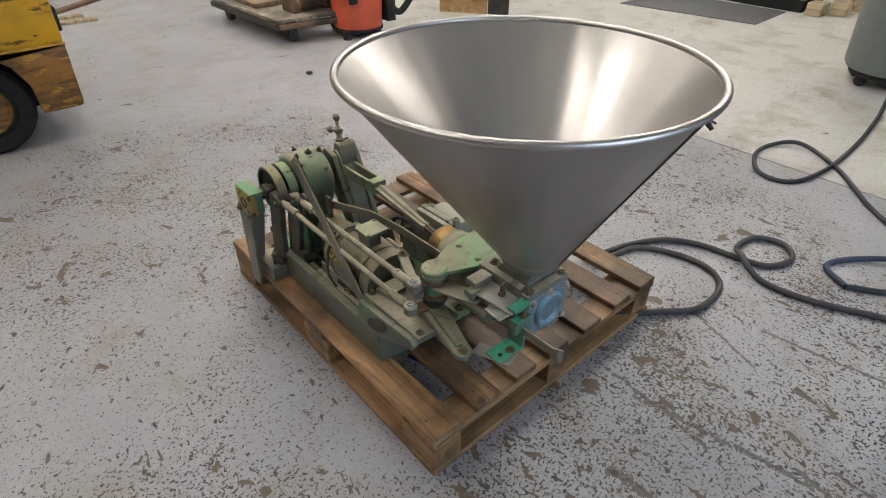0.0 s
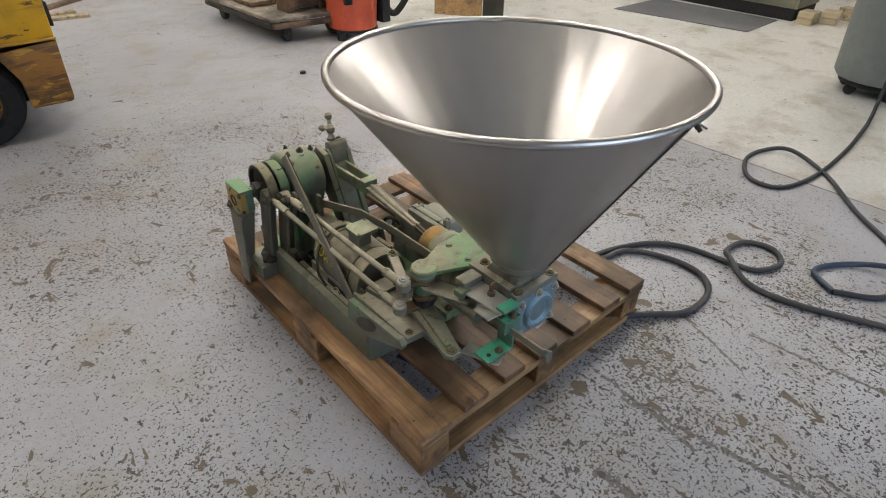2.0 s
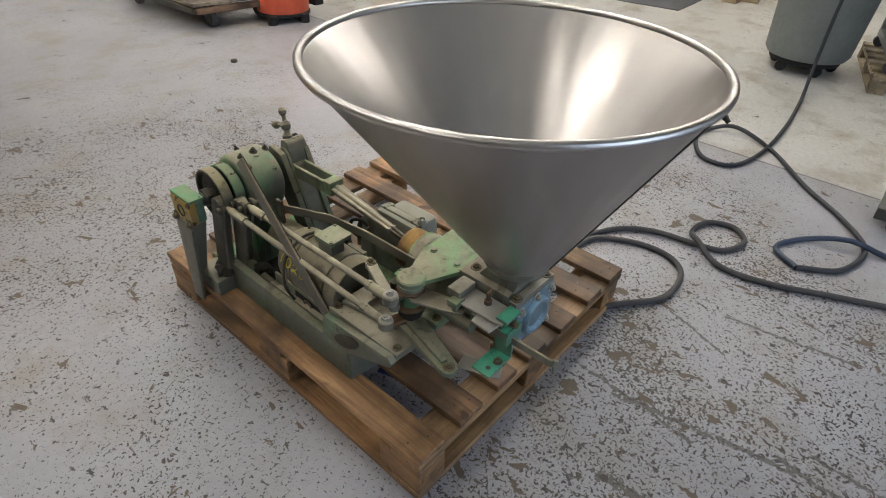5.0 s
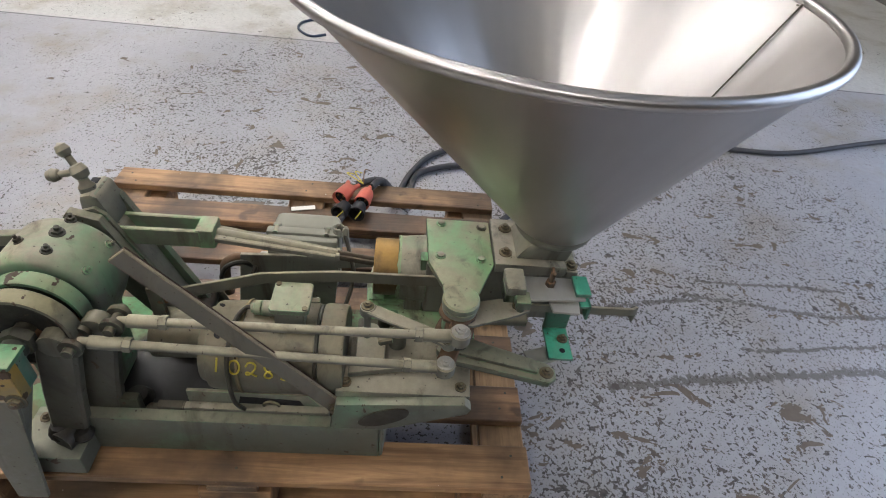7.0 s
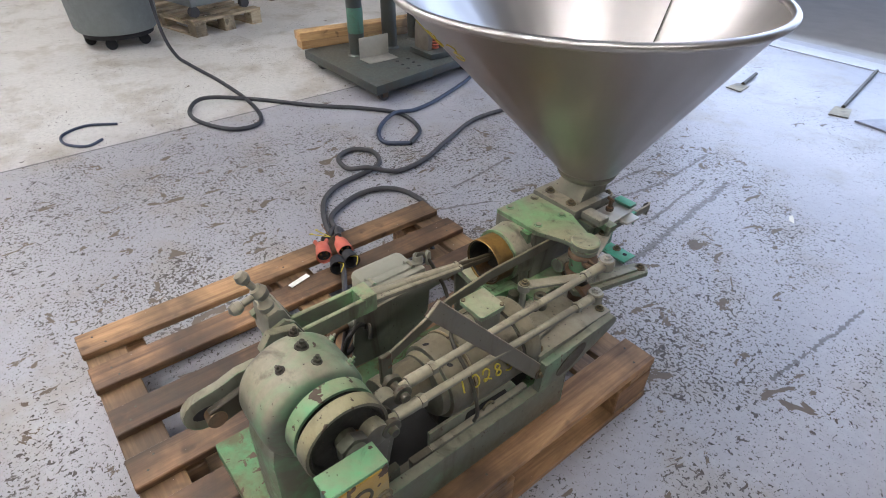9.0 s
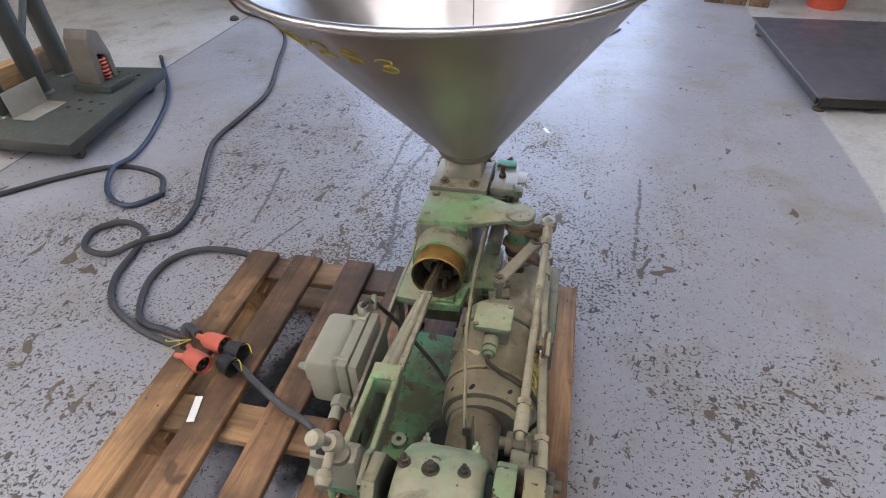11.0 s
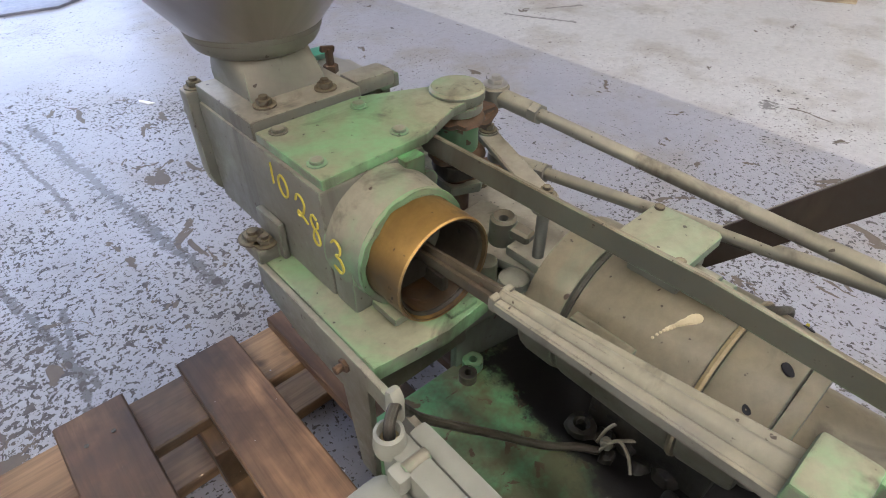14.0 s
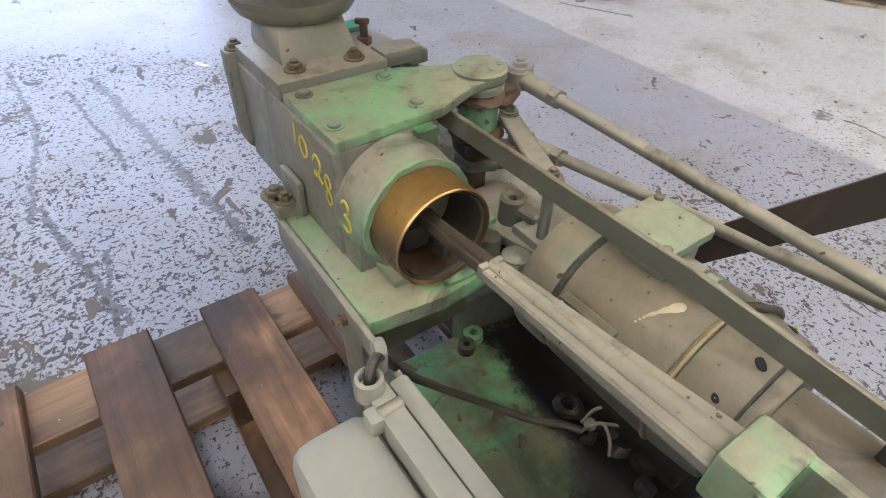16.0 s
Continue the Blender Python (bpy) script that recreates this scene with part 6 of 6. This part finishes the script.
for px, py in ((2.31, -0.67), (2.46, -1.43), (3.02, -0.66), (3.10, -1.36)):
    c = part("castor", cyl((px - 0.018, py, 0.030), (px + 0.018, py, 0.030), 0.030, seg=20, bevel=0.004), M_RUBBER, tr)
    part("castor_fork", join(box(px - 0.028, px - 0.022, py - 0.018, py + 0.018, 0.024, 0.060, 0), box(px + 0.022, px + 0.028, py - 0.018, py + 0.018, 0.024, 0.060, 0), box(px - 0.028, px + 0.028, py - 0.028, py + 0.028, 0.0575, 0.0635, 0)), M_RUST, c)
beam = thing("timber_beam", (3.116, -1.044, TZ + 0.001), "pale timber beam of two planks on the trolley", "timber", "", 84)
part("plank", box(-0.45, 0.47, -0.052, 0.052, 0, 0.052, 0.004), M_TIMBERX, beam, local=True)
part("plank", box(-0.44, 0.48, -0.050, 0.054, 0.0525, 0.108, 0.004), M_TIMBERX, beam, local=True)

# ---- dark platform scale ----
sc = thing("platform_scale", (-1.7, -2.3, 0), "low dark steel floor scale on short feet", "floor scale")
M_PLATE = plain_mat("dark_plate_steel", srgb(106, 103, 110), 0.36, 0.3, 0.2, 12)
part("plate", prism([(-1.10, -1.66), (-2.35, -1.72), (-2.35, -2.9), (-1.045, -2.95)], "z", 0.086, 0.10, 0.003), M_PLATE, sc)
part("side_skirt", strip([(-1.115, -1.70, 0.063), (-1.07, -2.91, 0.063)], (0, 0, 1), 0.045, 0.014), M_DARK, sc)
part("front_skirt", strip([(-1.13, -1.685, 0.060), (-2.31, -1.745, 0.060)], (0, 0, 1), 0.050, 0.014), M_DARK, sc)
for px, py in ((-1.15, -1.73), (-2.29, -1.78), (-1.11, -2.88), (-2.29, -2.84)):
    part("foot", join(cyl((px, py, 0.0), (px, py, 0.012), 0.03, seg=16), cyl((px, py, 0.01), (px, py, 0.086), 0.012, seg=10)), M_BOLT, sc)

# ---- pallet with a stack of dark strips ----
plain_pallet((-2.85, -0.68, 0), 117, 0.87, 0.8, "pale pallet under a stack of dark sheets")
st = thing("sheet_stack", (-2.85, -0.68, 0.121), "stack of dark grey rubber strips on a pallet", "sheet stack", "", 117)
for k in range(5):
    part("strip", box(-0.40 + 0.03 * k, 0.42, -0.36 + 0.012 * k, 0.36, 0.042 * k, 0.042 * k + 0.041, 0.005), M_BLACK, st, local=True)

# ---- by the door ----
solid("threshold", box(-0.72, 2.3, -3.95, -3.75, 0.0, 0.006, 0.002), plain_mat("worn_threshold", srgb(196, 196, 198), 0.4, 0.3), "worn pale steel strip along the door threshold", "threshold")
solid("door_jamb", box(-0.80, -0.72, -3.9, -3.86, 0.0, 3.9, 0.004), M_WHITE, "white painted steel jamb of the loading door", "door frame")
for k in range(3):
    upright("weathered_board", (-0.86 - 0.15 * k, -3.66 + 0.045 * k), (-0.99 - 0.15 * k, -3.62 + 0.045 * k), 1.5 - 0.1 * k, 0.04, M_CARTW, "weathered brown board standing against the wall", "board")
bc = thing("blue_cabinet", (2.9, -3.5, 0), "blue steel cabinet beside the loading door", "cabinet")
M_CABB = plain_mat("blue_paint", srgb(52, 128, 178), 0.45)
part("carcass", prism([(2.5, -3.37), (3.27, -3.27), (3.2, -3.8), (2.5, -3.8)], "z", 0.055, 1.5, 0.008), M_CABB, bc)
part("plinth", prism([(2.55, -3.42), (3.22, -3.33), (3.15, -3.78), (2.55, -3.78)], "z", 0.0, 0.055, 0.004), M_BLACK, bc)
solid("orange_block", box(2.86, 2.98, -3.36, -3.30, 0.0, 0.085, 0.006), M_ORANGE, "small orange block on the floor by the cabinet", "block", kind="")
solid("cardboard_box", box(2.60, 2.76, -3.30, -3.18, 0.0, 0.16, 0.004), M_TIMBER, "small brown cardboard box on the floor", "box", kind="")
wt = thing("white_tube", (2.54, -3.22, 0), "white plastic tube standing on a black base", "pipe")
part("base", cyl((2.54, -3.22, 0.0), (2.54, -3.22, 0.05), 0.066, seg=24, bevel=0.004), M_BLACK, wt)
part("barrel", cyl((2.54, -3.22, 0.05), (2.55, -3.24, 1.1), 0.06, seg=24, bevel=0.004), M_WHITE, wt)
solid("wall_post", box(2.42, 2.52, -3.58, -3.46, 0, 1.6, 0.006), M_CARTW, "weathered brown timber post standing by the door", "post", kind="")
solid("iron_lump", lathe([(0.0, 0.03), (0.02, 0.028), (0.036, 0.012), (0.034, 0.0), (0.0, 0.0)], (2.67, -2.80, 0), (2.67, -2.80, 1), 14), M_DARK, "small dark iron lump lying on the floor", "scrap", kind="")
for nm, px, py, mt, lb in (("white", -3.0, -3.25, M_WHITE, "white plastic bucket standing by the wall"), ("orange", -1.7, -3.63, M_ORANGE, "orange plastic bucket standing by the wall")):
    bk = thing("bucket", (px, py, 0), lb, "bucket")
    part("pail", lathe([(0.0, 0.0), (0.12, 0.0), (0.15, 0.30), (0.157, 0.30), (0.157, 0.31), (0.14, 0.31), (0.115, 0.01), (0.0, 0.01)], (0, 0, 0), (0, 0, 1), 32), mt, bk, local=True)
    part("bail", tube([(0.15 * math.cos(a), 0.0, 0.28 - 0.16 * math.sin(a)) for a in [math.pi * q / 8 for q in range(9)]][:1] + [(0.16 * math.cos(a), -0.02 - 0.14 * math.sin(a), 0.29 - 0.05 * math.sin(a)) for a in [math.pi * q / 8 for q in range(9)]], 0.003, 6), M_BOLT, bk, local=True)
solid("floor_plate", prism([(0.43, -2.64), (0.10, -2.59), (-0.14, -2.75), (-0.22, -2.9), (-0.01, -3.04), (0.30, -2.86)], "z", 0, 0.012, 0.001), plain_mat("worn_floor_plate", srgb(150, 152, 164), 0.45, 0.2, 0.4, 40), "odd-shaped worn steel plate lying flat on the floor", "plate", kind="")
sq = thing("scraper", (1.12, -2.6, 0), "short-handled steel floor scraper lying on the floor", "scraper")
part("blade", prism([(1.07, -2.56), (1.17, -2.565), (1.165, -2.70), (1.085, -2.70)], "z", 0.0, 0.008, 0.002), M_ROD, sq)
part("handle", cyl((1.125, -2.69, 0.012), (1.17, -2.95, 0.014), 0.012, seg=10), M_DARK, sq)
pd = thing("paddle", (0.6, -3.1, 0), "long steel paddle lying on the floor", "paddle")
part("blade", prism([(0.47, -2.66), (0.57, -2.63), (0.60, -2.80), (0.51, -2.82)], "z", 0.0, 0.007, 0.002), M_ROD, pd)
part("handle", cyl((0.555, -2.80, 0.012), (0.69, -3.72, 0.014), 0.011, seg=10), M_DARK, pd)
strap = cable("strap", flat([(2.85, 0.68), (2.92, 0.82), (2.86, 0.94), (2.74, 0.95), (2.65, 0.87), (2.69, 0.79)], 0.008), 0.007, M_BLUEHOSE, "blue strap curled on the floor", "strap")
solid("floor_nut", hexnut((1.46, 3.16, 0), (1.46, 3.16, 0.02), 0.022), M_DARK, "dark iron nut lying on the floor", "nut", kind="")
solid("paper_scrap", prism([(0.150, -1.262), (0.172, -1.268), (0.188, -1.305), (0.182, -1.322), (0.168, -1.300)], "z", 0.0, 0.002, 0), M_WHITE, "white torn scrap lying on the floor", "scrap", kind="", smooth=False)
